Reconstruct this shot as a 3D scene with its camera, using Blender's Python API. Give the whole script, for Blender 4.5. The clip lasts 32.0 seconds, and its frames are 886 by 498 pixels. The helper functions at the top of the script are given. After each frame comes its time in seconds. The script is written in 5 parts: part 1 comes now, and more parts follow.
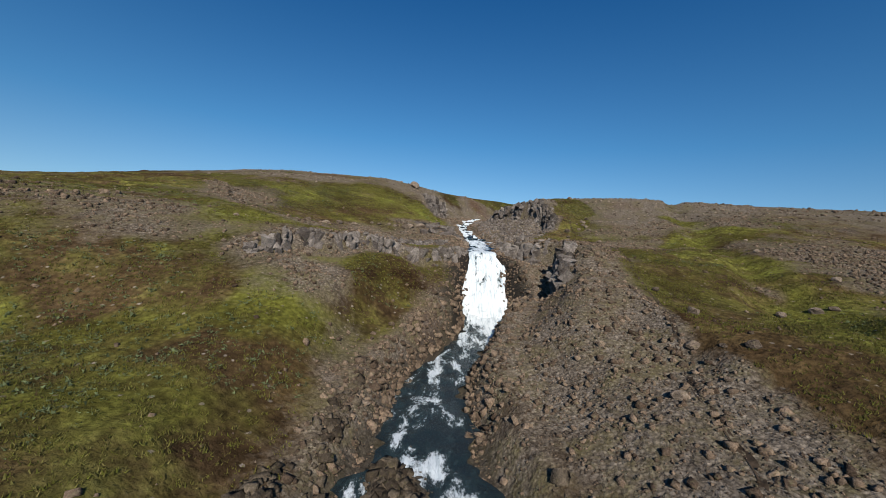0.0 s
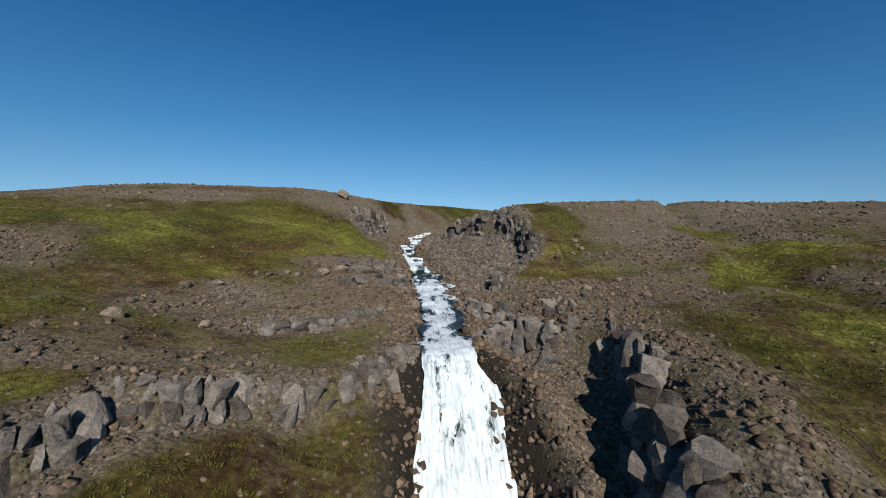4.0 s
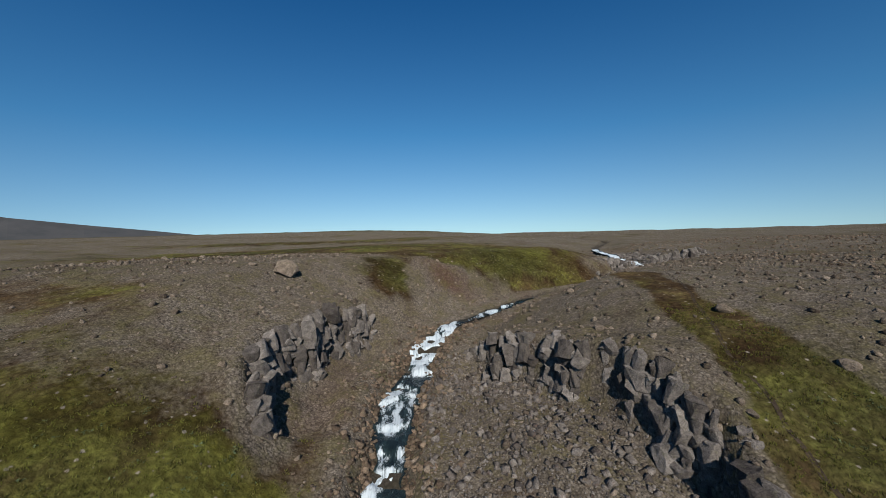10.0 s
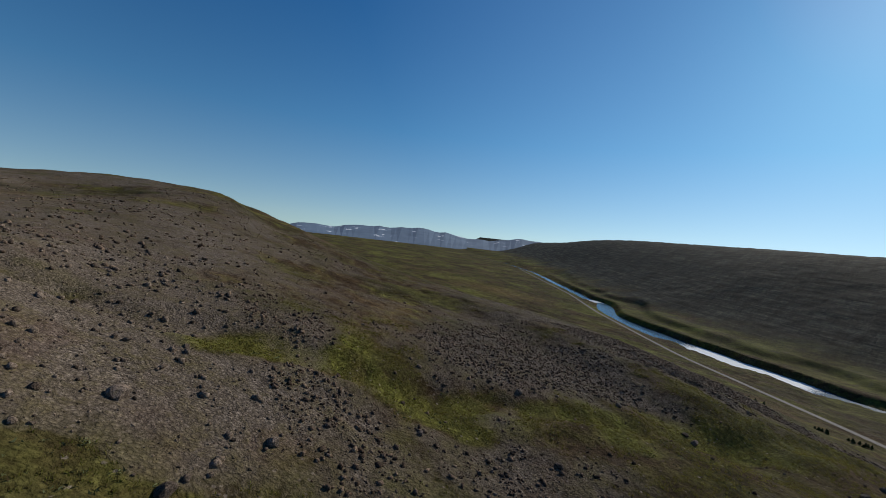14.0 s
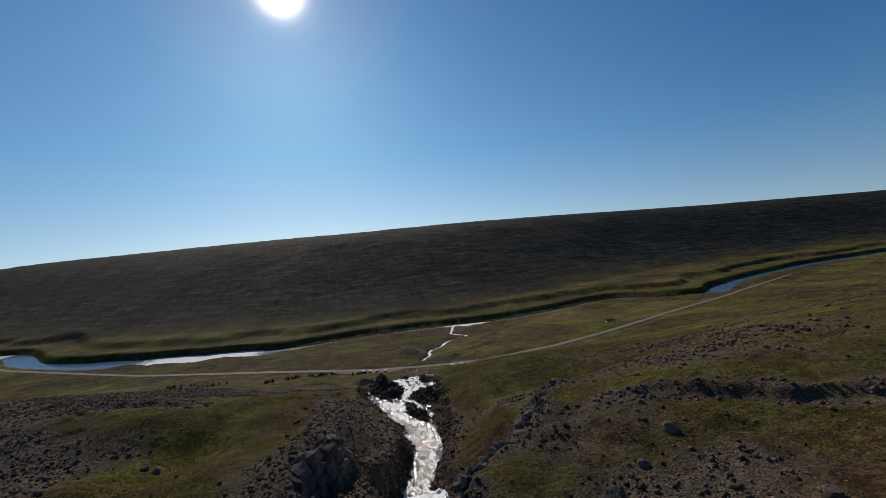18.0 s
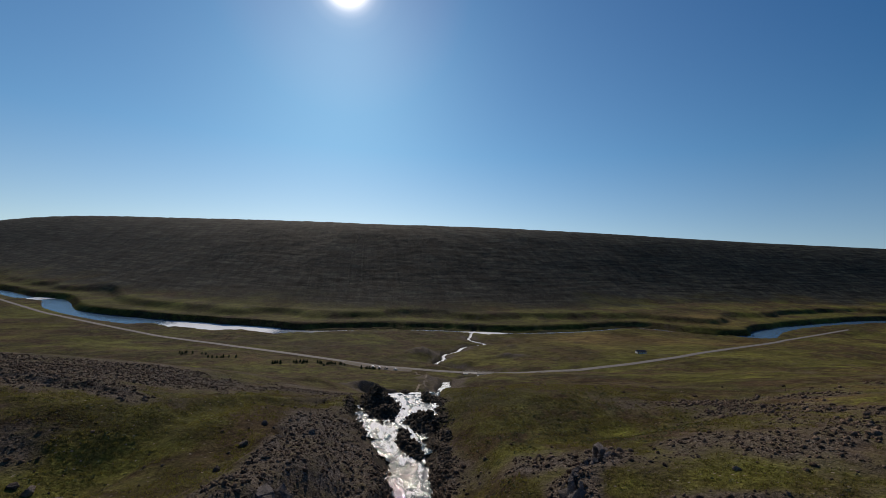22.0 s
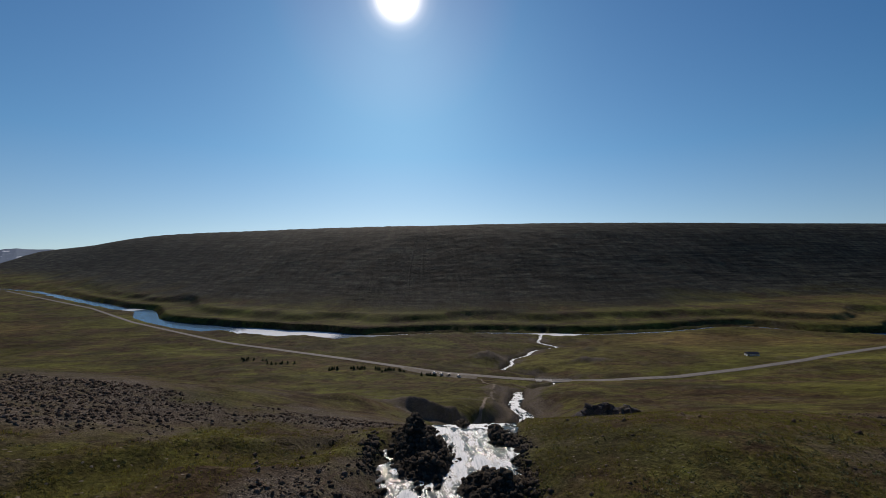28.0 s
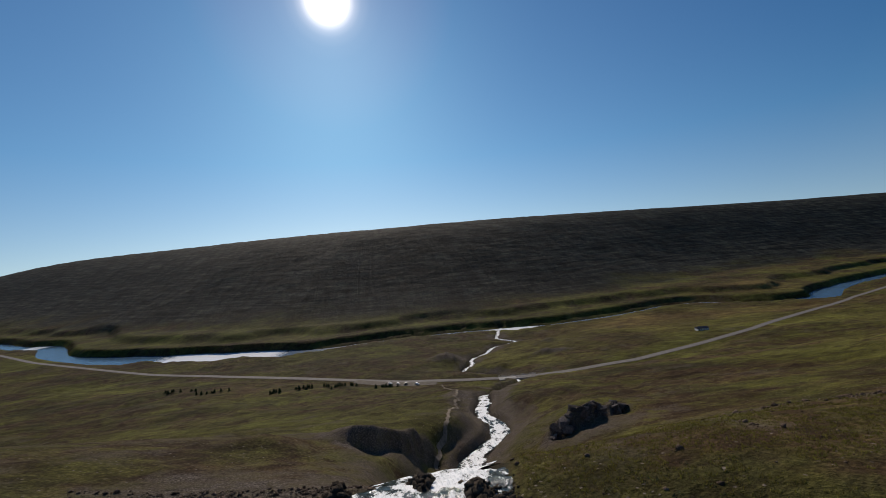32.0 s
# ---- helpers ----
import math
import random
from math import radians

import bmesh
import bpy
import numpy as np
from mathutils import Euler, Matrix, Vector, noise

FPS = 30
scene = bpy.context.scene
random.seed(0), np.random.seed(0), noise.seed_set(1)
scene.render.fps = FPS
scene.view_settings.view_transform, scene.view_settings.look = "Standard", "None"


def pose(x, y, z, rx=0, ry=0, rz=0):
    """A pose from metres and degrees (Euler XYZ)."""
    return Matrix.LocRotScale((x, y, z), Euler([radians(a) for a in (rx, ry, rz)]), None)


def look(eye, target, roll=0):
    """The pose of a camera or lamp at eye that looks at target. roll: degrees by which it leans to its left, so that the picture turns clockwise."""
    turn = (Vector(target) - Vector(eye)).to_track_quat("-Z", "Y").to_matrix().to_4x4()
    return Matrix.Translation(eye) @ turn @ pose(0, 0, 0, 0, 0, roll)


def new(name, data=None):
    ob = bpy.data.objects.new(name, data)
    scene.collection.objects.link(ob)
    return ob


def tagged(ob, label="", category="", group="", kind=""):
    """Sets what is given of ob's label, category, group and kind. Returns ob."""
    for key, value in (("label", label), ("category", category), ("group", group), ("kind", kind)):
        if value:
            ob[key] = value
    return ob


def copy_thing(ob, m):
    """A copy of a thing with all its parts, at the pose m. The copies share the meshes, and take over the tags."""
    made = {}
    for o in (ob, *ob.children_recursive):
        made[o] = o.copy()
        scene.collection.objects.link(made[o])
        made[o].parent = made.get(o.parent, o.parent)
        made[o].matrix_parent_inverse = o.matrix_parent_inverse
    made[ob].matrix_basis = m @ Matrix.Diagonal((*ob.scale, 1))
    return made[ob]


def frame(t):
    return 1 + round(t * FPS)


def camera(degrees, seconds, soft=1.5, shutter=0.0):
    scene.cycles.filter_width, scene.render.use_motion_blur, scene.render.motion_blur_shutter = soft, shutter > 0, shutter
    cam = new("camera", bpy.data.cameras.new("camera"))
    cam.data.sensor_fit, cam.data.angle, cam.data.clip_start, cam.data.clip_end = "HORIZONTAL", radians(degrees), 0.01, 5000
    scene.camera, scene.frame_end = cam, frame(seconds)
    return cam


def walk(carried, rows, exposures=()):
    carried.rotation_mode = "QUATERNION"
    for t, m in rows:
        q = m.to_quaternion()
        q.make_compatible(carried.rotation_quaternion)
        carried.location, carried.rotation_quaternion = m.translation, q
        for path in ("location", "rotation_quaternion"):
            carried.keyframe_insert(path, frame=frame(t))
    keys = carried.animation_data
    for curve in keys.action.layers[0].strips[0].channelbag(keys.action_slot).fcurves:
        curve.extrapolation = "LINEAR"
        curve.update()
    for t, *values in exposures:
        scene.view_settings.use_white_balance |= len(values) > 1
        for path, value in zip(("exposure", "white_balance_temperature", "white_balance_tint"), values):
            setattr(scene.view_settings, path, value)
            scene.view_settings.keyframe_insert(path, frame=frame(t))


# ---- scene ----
cam = camera(95.7, 32.0, soft=0.8)
# seconds, place, then yaw, pitch and roll in degrees
PATH = [
    (0.0, 0.90, 0.25, 1.88, -0.58, -1.85, 4.37),
    (0.5, 1.05, 6.10, 2.91, -3.00, -1.97, -0.44),
    (1.0, 1.33, 11.64, 3.87, -3.43, -2.01, 0.45),
    (1.5, 1.92, 17.25, 4.80, -5.52, -2.23, -1.73),
    (2.0, 2.69, 22.54, 6.06, -5.16, -2.17, 2.00),
    (2.5, 3.28, 27.78, 7.42, -5.96, -2.10, 1.50),
    (3.0, 3.64, 32.64, 8.80, -6.10, -2.00, 3.03),
    (3.5, 3.49, 37.64, 10.10, -7.32, -2.03, 1.23),
    (5.5, 6.08, 63.59, 16.12, -8.41, -2.34, 0.23),
    (6.0, 7.24, 69.72, 18.38, -8.63, -2.47, -1.43),
    (6.5, 8.84, 75.84, 21.11, -6.97, -2.60, 0.87),
    (7.0, 10.11, 81.90, 23.75, -6.45, -2.74, 0.11),
    (7.5, 11.12, 88.30, 26.00, -4.71, -2.80, 1.73),
    (8.0, 12.23, 94.75, 28.08, -4.92, -2.99, 0.03),
    (8.5, 13.20, 100.80, 30.16, -3.80, -3.05, -0.24),
    (9.0, 13.98, 106.37, 31.80, -2.83, -3.28, 0.36),
    (9.5, 14.74, 112.20, 32.91, -3.31, -3.58, -2.31),
    (10.0, 15.64, 119.24, 33.82, -1.92, -3.20, -1.50),
    (10.5, 16.21, 124.65, 34.60, -3.11, -3.13, -5.67),
    (11.0, 16.45, 128.85, 34.92, -4.05, -3.33, -4.55),
    (11.5, 16.63, 133.44, 34.75, -8.91, -3.57, -8.52),
    (12.0, 17.20, 138.10, 34.20, -25.40, -4.60, -14.20),
    (12.2, 17.60, 139.00, 33.95, -34.20, -4.10, -14.80),
    (12.4, 18.00, 139.80, 33.75, -43.50, -3.90, -3.40),
    (12.6, 18.40, 140.60, 33.55, -52.40, -4.10, 2.80),
    (12.8, 18.75, 141.20, 33.40, -60.90, -4.10, 5.60),
    (13.0, 19.10, 141.70, 33.30, -69.00, -4.10, 9.00),
    (13.5, 19.70, 142.20, 32.60, -93.00, -4.20, 11.60),
    (14.0, 20.00, 142.40, 31.80, -125.80, -2.80, 6.80),
    (14.5, 20.42, 142.54, 31.07, -162.21, -1.84, 2.99),
    (15.0, 20.81, 142.94, 30.61, -183.98, -1.58, 2.54),
    (15.5, 21.02, 143.45, 30.19, -183.12, -1.67, 0.14),
    (17.5, 19.32, 136.74, 30.95, -192.84, -1.03, -8.81),
    (18.0, 18.93, 134.63, 30.97, -195.61, -0.82, -4.98),
    (18.5, 17.93, 132.07, 31.09, -195.49, -0.80, -2.14),
    (19.0, 17.46, 129.77, 31.11, -195.41, -0.76, -1.36),
    (19.5, 16.42, 127.05, 31.05, -195.56, -0.64, -1.31),
    (20.0, 15.47, 124.22, 30.64, -195.73, -0.60, -1.78),
    (20.5, 14.58, 121.25, 29.99, -195.71, -0.58, -1.47),
    (21.0, 13.73, 118.29, 29.37, -195.65, -0.56, -2.42),
    (21.5, 12.75, 115.21, 29.13, -194.69, -0.48, -0.79),
    (22.0, 11.72, 112.15, 28.91, -191.38, -0.48, 2.58),
    (22.5, 10.82, 108.97, 28.67, -190.15, -0.40, 0.50),
    (23.0, 10.08, 105.68, 28.29, -190.56, -0.35, -2.16),
    (23.5, 9.53, 102.10, 27.41, -190.57, -0.33, -2.36),
    (24.0, 8.85, 98.17, 26.31, -190.29, -0.37, -1.66),
    (24.5, 7.94, 94.39, 25.20, -190.39, -0.34, -1.61),
    (25.0, 7.27, 90.69, 24.05, -189.37, -0.31, -0.96),
    (25.5, 6.80, 86.51, 22.87, -187.85, -0.20, 0.91),
    (27.5, 4.57, 71.45, 18.73, -182.83, -0.18, 1.76),
    (28.0, 4.26, 67.70, 18.03, -182.72, -0.18, -0.24),
    (28.5, 4.04, 63.85, 17.50, -182.83, -0.13, -1.58),
    (29.0, 3.88, 60.15, 16.99, -185.65, -0.14, -5.90),
    (29.5, 3.05, 55.83, 16.97, -185.45, -0.14, -3.32),
    (30.0, 2.79, 52.18, 16.10, -185.69, -0.09, -3.81),
    (30.5, 2.81, 48.81, 14.77, -186.29, -0.11, -4.39),
    (31.0, 2.42, 45.19, 13.37, -188.20, -0.18, -5.29),
    (31.5, 1.58, 41.32, 12.23, -188.42, -0.10, -3.55),
    (32.0, 0.50, 37.40, 11.25, -189.89, 0.00, -4.51),
]
walk(cam, [(t, pose(x, y, z, 90 + tilt, 0, yaw) @ pose(0, 0, 0, 0, 0, lean)) for t, x, y, z, yaw, tilt, lean in PATH],
     exposures=[(0, 0.2, 6350, 8), (6, 0.04, 6250, 6), (11.5, -0.06, 6150, 6), (13, 0.12, 6300, 7), (14, -0.08, 6600, 10), (15, -0.2, 7000, 16), (32, -0.2, 7000, 16)])

# ---- world, sun ----
SUN_TURN, SUN_HIGH = radians(-176.4), radians(31.9)
SUN_DIR = Vector((-math.sin(SUN_TURN) * math.cos(SUN_HIGH), math.cos(SUN_TURN) * math.cos(SUN_HIGH), math.sin(SUN_HIGH)))
scene.view_settings.exposure = 0.0

world = bpy.data.worlds.new("sky")
scene.world = world
world.use_nodes = True
wn, wl = world.node_tree.nodes, world.node_tree.links
wn.clear()
sky = wn.new("ShaderNodeTexSky")
sky.sky_type, sky.sun_disc = "NISHITA", False
sky.sun_elevation, sky.sun_rotation = SUN_HIGH, math.atan2(SUN_DIR.x, SUN_DIR.y)
sky.altitude, sky.air_density, sky.dust_density, sky.ozone_density = 400, 1.0, 0.3, 2.5
sky_back = wn.new("ShaderNodeBackground")
sky_back.inputs["Strength"].default_value = 0.098
world_out = wn.new("ShaderNodeOutputWorld")
rich = wn.new("ShaderNodeMix")
rich.data_type, rich.blend_type = "RGBA", "MULTIPLY"
rich.inputs[0].default_value = 1.0
wl.new(sky.outputs[0], rich.inputs[6])
wl.new(rich.outputs[2], sky_back.inputs[0])
# the glare round the sun
place = wn.new("ShaderNodeTexCoord")
toward = wn.new("ShaderNodeVectorMath")
toward.operation = "DOT_PRODUCT"
toward.inputs[1].default_value = SUN_DIR
wl.new(place.outputs["Generated"], toward.inputs[0])
lift = wn.new("ShaderNodeVectorMath")
lift.operation = "ADD"
lift.inputs[1].default_value = (0, 0, 0.1)
wl.new(place.outputs["Generated"], lift.inputs[0])
wl.new(lift.outputs[0], sky.inputs["Vector"])
height = wn.new("ShaderNodeSeparateXYZ")
wl.new(place.outputs["Generated"], height.inputs[0])
clear = wn.new("ShaderNodeValToRGB")
clear.color_ramp.elements[0].position, clear.color_ramp.elements[0].color = 0.0, (0.93, 1.0, 0.96, 1)
clear.color_ramp.elements[1].position, clear.color_ramp.elements[1].color = 0.6, (0.1, 0.55, 0.93, 1)
clear.color_ramp.elements.new(0.22).color = (0.42, 0.83, 1.0, 1)
wl.new(height.outputs["Z"], clear.inputs[0])
wl.new(clear.outputs[0], rich.inputs[7])
glare = wn.new("ShaderNodeValToRGB")
glare.color_ramp.interpolation = "LINEAR"
glare.color_ramp.elements[0].position, glare.color_ramp.elements[0].color = 0.01, (0, 0, 0, 1)
glare.color_ramp.elements[1].position, glare.color_ramp.elements[1].color = 0.963, (1, 1, 1, 1)
for at, level in ((0.55, 0.042), (0.735, 0.062), (0.827, 0.08), (0.886, 0.1), (0.913, 0.125), (0.932, 0.18), (0.944, 0.3), (0.953, 0.55)):
    glare.color_ramp.elements.new(at).color = (level, level * 0.92, level * 0.8, 1) if at > 0.8 else (level * 0.72, level * 0.96, level * 0.94, 1)
away = wn.new("ShaderNodeMath")
away.operation = "ARCCOSINE"
wl.new(toward.outputs["Value"], away.inputs[0])
closeness = wn.new("ShaderNodeMath")
closeness.operation = "SUBTRACT"
closeness.inputs[0].default_value = 1.0
wl.new(away.outputs[0], closeness.inputs[1])
wl.new(closeness.outputs[0], glare.inputs[0])
glare_back = wn.new("ShaderNodeBackground")
glare_back.inputs["Strength"].default_value = 1.6
wl.new(glare.outputs[0], glare_back.inputs[0])
both = wn.new("ShaderNodeAddShader")
wl.new(sky_back.outputs[0], both.inputs[0])
wl.new(glare_back.outputs[0], both.inputs[1])
wl.new(both.outputs[0], world_out.inputs[0])

sun_data = bpy.data.lights.new("sun", "SUN")
sun_data.energy, sun_data.angle, sun_data.color = 5.0, radians(0.55), (1.0, 0.93, 0.82)
sun = new("sun", sun_data)
sun.matrix_world = look((0, 0, 300), Vector((0, 0, 300)) - SUN_DIR)

# ---- noise in numpy ----
def lattice(ix, iy, seed):
    h = (ix.astype(np.int64) * 374761393 + iy.astype(np.int64) * 668265263 + seed * 974634777) & 0x7FFFFFFF
    h = ((h ^ (h >> 13)) * 1274126177) & 0x7FFFFFFF
    return ((h ^ (h >> 16)) & 0xFFFF) / 65535.0


def value_noise(x, y, size, seed):
    x, y = x / size, y / size
    ix, iy = np.floor(x), np.floor(y)
    fx, fy = x - ix, y - iy
    fx, fy = fx * fx * fx * (fx * (fx * 6 - 15) + 10), fy * fy * fy * (fy * (fy * 6 - 15) + 10)
    a, b = lattice(ix, iy, seed), lattice(ix + 1, iy, seed)
    c, d = lattice(ix, iy + 1, seed), lattice(ix + 1, iy + 1, seed)
    return (a * (1 - fx) + b * fx) * (1 - fy) + (c * (1 - fx) + d * fx) * fy


def fractal(x, y, size, seed, octaves=4, gain=0.5):
    """Noise from about -1 to 1."""
    total, weight, norm = 0.0, 1.0, 0.0
    for k in range(octaves):
        turned = (x * 0.8 + y * 0.6, y * 0.8 - x * 0.6) if k % 2 else (x, y)
        total = total + weight * (value_noise(turned[0], turned[1], size / 2**k, seed + 17 * k) * 2 - 1)
        norm += weight
        weight *= gain
    return total / norm * 1.4


def cells(x, y, size, seed):
    """Distance to the nearest and second nearest scattered point, and that point's own value."""
    x, y = x / size, y / size
    ix, iy = np.floor(x), np.floor(y)
    best, second, own = np.full(np.shape(x), 9.0), np.full(np.shape(x), 9.0), np.zeros(np.shape(x))
    for dx in (-1, 0, 1):
        for dy in (-1, 0, 1):
            cx, cy = ix + dx, iy + dy
            px, py = cx + lattice(cx, cy, seed), cy + lattice(cx, cy, seed + 5)
            d = np.hypot(px - x, py - y)
            nearer = d < best
            second = np.where(nearer, best, np.minimum(second, d))
            own = np.where(nearer, lattice(cx, cy, seed + 9), own)
            best = np.where(nearer, d, best)
    return best, second, own


def smooth(a, b, v):
    t = np.clip((v - a) / (b - a), 0, 1)
    return t * t * (3 - 2 * t)


def glide(x, xs, ys):
    """Smooth curve through the stations (cubic, no overshoot)."""
    xs, ys = np.asarray(xs, float), np.asarray(ys, float)
    h, d = np.diff(xs), np.diff(ys) / np.diff(xs)
    m = np.zeros(len(xs))
    same = d[1:] * d[:-1] > 0
    w1, w2 = 2 * h[1:] + h[:-1], h[1:] + 2 * h[:-1]
    m[1:-1][same] = ((w1 + w2) / (w1 / np.where(d[:-1] == 0, 1, d[:-1]) + w2 / np.where(d[1:] == 0, 1, d[1:])))[same]
    m[0], m[-1] = d[0], d[-1]
    x = np.clip(x, xs[0], xs[-1])
    k = np.clip(np.searchsorted(xs, x, side="right") - 1, 0, len(h) - 1)
    t = (x - xs[k]) / h[k]
    return ((1 + 2 * t) * (1 - t) ** 2 * ys[k] + t * (1 - t) ** 2 * h[k] * m[k] + t * t * (3 - 2 * t) * ys[k + 1] + t * t * (t - 1) * h[k] * m[k + 1])


# ---- the stream: way north, x, bed height, half width ----
STREAM = [
    (-645, -208, -134.4, 3.5), (-600, -192, -133.2, 3), (-560, -178, -132.4, 2.8), (-522, -189, -131.4, 2.8), (-502, -157, -130.6, 2.8), (-473, -136, -129.6, 3), (-451, -112, -128.6, 3), (-429, -105, -127.6, 3), (-396, -87, -125.6, 3.2),
    (-361, -110, -122.4, 3.2), (-316, -124, -116, 3.4), (-253, -84, -99, 3.5), (-190, -56, -78, 3.5), (-117, -40, -66, 4), (-70, -17, -55, 5), (-20, -7, -21, 9),
    (-8, -2, -16.8, 10.5), (5, 0.5, -16.3, 11), (18, 0.7, -15.9, 7.8), (26, 0.7, -15.7, 5.6), (36, 1.0, -15.6, 4.2), (46, 1.7, -15.2, 3.9), (58, 5.6, -14.2, 3.7), (70, 10.2, -12.6, 4.2),
]
UPPER = [
    (86, 10, -1.0, 3.3), (98, 11, -0.6, 3.3), (110, 11.6, 0.2, 3.0), (118, 11.9, 0.45, 3.2), (127, 12.5, 0.8, 3.8), (137, 12.2, 1.5, 3.9), (143, 11.6, 2.2, 2.6), (152, 10.7, 3.2, 2.2), (165, 10, 5.4, 2.1), (178, 10.4, 6.9, 2.6), (187, 11.9, 7.4, 2.7),
    (195, 13.8, 9.2, 2.5), (203, 17, 11.2, 2.4), (216, 28, 12, 1.8), (238, 52, 12.3, 1.8), (250, 78, 12.8, 2.0), (262, 95, 14.5, 2.4), (272, 99, 16.2, 2.8), (285, 95, 18, 2.4), (300, 96, 19.5, 1.6), (420, 150, 18, 1.5),
]
WAY = STREAM + UPPER
way_y, way_x, way_z, way_w = (np.array([r[k] for r in WAY], float) for k in range(4))


def stream_x(y):
    bends = 5 * np.sin(y / 9.0) + 3.5 * np.sin(y / 15.3 + 1)
    return glide(y, way_y, way_x) + 0.4 * bends * smooth(-380, -430, y) + 0.45 * bends * smooth(-60, -110, y) * smooth(-330, -280, y)


def stream_z(y):
    """Bed height, with small steps in the upper reach."""
    p = y / 7.5 + 0.35 * np.sin(y * 0.31) + 0.2 * np.sin(y * 0.83)
    f = p - np.floor(p)
    return glide(y, way_y, way_z) + 0.75 * (smooth(0.62, 1.0, f) - f + 0.35) * smooth(112, 130, y) * smooth(420, 300, y)


# ---- relief: height of the land beside the stream, by distance from it ----
OFFSETS = (-320, -160, -80, -40, -18, -9, 9, 18, 40, 80, 160, 320)
RELIEF_HIGH = {
    420: (20, 22, 23, 22, 21, 20, 20, 21, 21, 22, 22, 22),
    300: (18, 25, 25.5, 24, 21, 18, 19, 21.5, 23, 24, 24, 24),
    240: (13, 23, 27, 26, 19, 14, 15, 18, 21.5, 23, 24.5, 27),
    200: (10, 21.1, 28.2, 27.2, 17.9, 11.1, 10.7, 14.8, 22.3, 24, 25.6, 27),
    165: (8, 16, 22.6, 21.5, 15, 9, 7.7, 11.1, 19.6, 23, 25, 28.5),
    145: (5, 12.6, 18.3, 15.7, 9.3, 5.3, 4.4, 5.5, 12.3, 17.3, 23.2, 30.8),
    126: (4, 9.6, 14, 8.4, 4.6, 3.2, 1, 2.6, 7, 14.1, 20.1, 30.7),
}
RELIEF_MIDDLE = {
    100: (4.8, 8.2, 8.4, 3.4, -0.3, 0.3, 0.2, 2.2, 2, 7.7, 13.9, 28.7),
    84: (7.8, 8.2, 6.5, 4.4, -0.6, -1.3, -0.8, 0.6, 1.9, 4, 9.9, 22.7),
    66: (8.7, 6.5, 4.2, 1.8, -1.6, -6.9, -5.8, -0.1, -0.7, 1.7, 7, 19.7),
    50: (7.5, 3.3, 0.1, -3, -5.9, -11.2, -9.9, -3.2, -4.9, -0.5, 5.1, 14.8),
    34: (2.4, -2.1, -6, -10.2, -9.9, -13.1, -12.2, -8.5, -2.8, 1.6, 6.4, 9.9),
    15: (-3.7, -8.4, -12.4, -10, -12.7, -15.7, -14, -11.3, -6.2, -0.4, 4.5, 5.9),
    -8: (-15, -19, -17, -15, -15.5, -16, -16, -16.5, -13.5, -6, -0.5, -2),
}
RELIEF_LOW = {
    -60: (-33, -36, -38, -42, -49, -52, -50, -38, -31, -24, -17, -18),
    -120: (-52, -55, -56, -55, -60, -64, -63, -56, -53, -51, -47, -48),
    -190: (-72, -75, -76, -74, -74, -76, -75, -72, -72, -73, -74, -74),
    -250: (-90, -92, -92, -92, -93, -95, -94, -92, -91, -91, -91, -90),
}
RELIEF_VALLEY = {
    -350: (-104, -107, -110, -113, -116, -119, -118, -116, -113, -112, -109, -106),
    -450: (-118, -119, -121, -123, -125, -127, -126, -124, -121, -119, -118, -117),
    -570: (-129, -130, -131, -131, -132, -132, -132, -132, -131, -131, -130, -129),
    -700: (-131, -131, -131, -131, -131, -131, -131, -131, -131, -131, -131, -131),
}
RELIEF = {**RELIEF_HIGH, **RELIEF_MIDDLE, **RELIEF_LOW, **RELIEF_VALLEY}
RELIEF_Y = sorted(RELIEF)

# scarps: a line and the height of the step; the low side is to the right of the way the line runs
SCARPS = [
    ([(23, 194), (27, 184.5), (31, 176.5), (34, 170), (37, 164.5), (39, 158.5), (40, 152), (41.5, 146), (41, 139), (37, 133)], -8.0),
    ([(-3, 163), (-6, 170), (-6.5, 177), (-5.5, 184), (-3, 191), (1, 199), (3, 203)], -7.5),
    ([(15, 92), (21, 87), (26, 82), (26, 76), (23, 68), (20, 60)], -6.0),
    ([(-27, 57), (-21.5, 62.5), (-17, 64.5), (-13, 70), (-8, 75), (-3, 77.5), (3, 81.5), (7, 88)], -2.8),
    ([(-24, 77), (-30, 79), (-36, 83), (-41, 88), (-48, 97), (-54, 104), (-58, 114), (-70, 124)], -1.9),
    ([(52, 28), (64, 20), (80, 18), (98, 8)], 1.2),
    ([(12, 225), (16, 227.5), (21, 229), (28, 231)], -5.0),
    ([(78, 264), (90, 269), (104, 276), (126, 274)], -4.5),
    ([(-47, -77), (-54, -80), (-63, -81), (-72, -84), (-82, -92)], -6.5),
    ([(4.5, 115), (2.8, 122), (2.0, 131), (2.6, 141)], -2.2),
    ([(-14, 95), (-9, 98), (-3, 97), (4, 101)], -1.5),
    ([(22, 52), (24, 44), (25, 36), (24, 29)], -1.3),
    ([(41, 140), (37.5, 135), (32, 131.5), (27.5, 129), (24.5, 124), (23, 116)], -3.6),
    ([(11, -67), (7, -71), (1, -78), (-7, -87), (-12, -96)], -7.5),
    ([(16, 107), (17.5, 102), (19.5, 98), (23, 95), (28, 92)], -3.2),
]


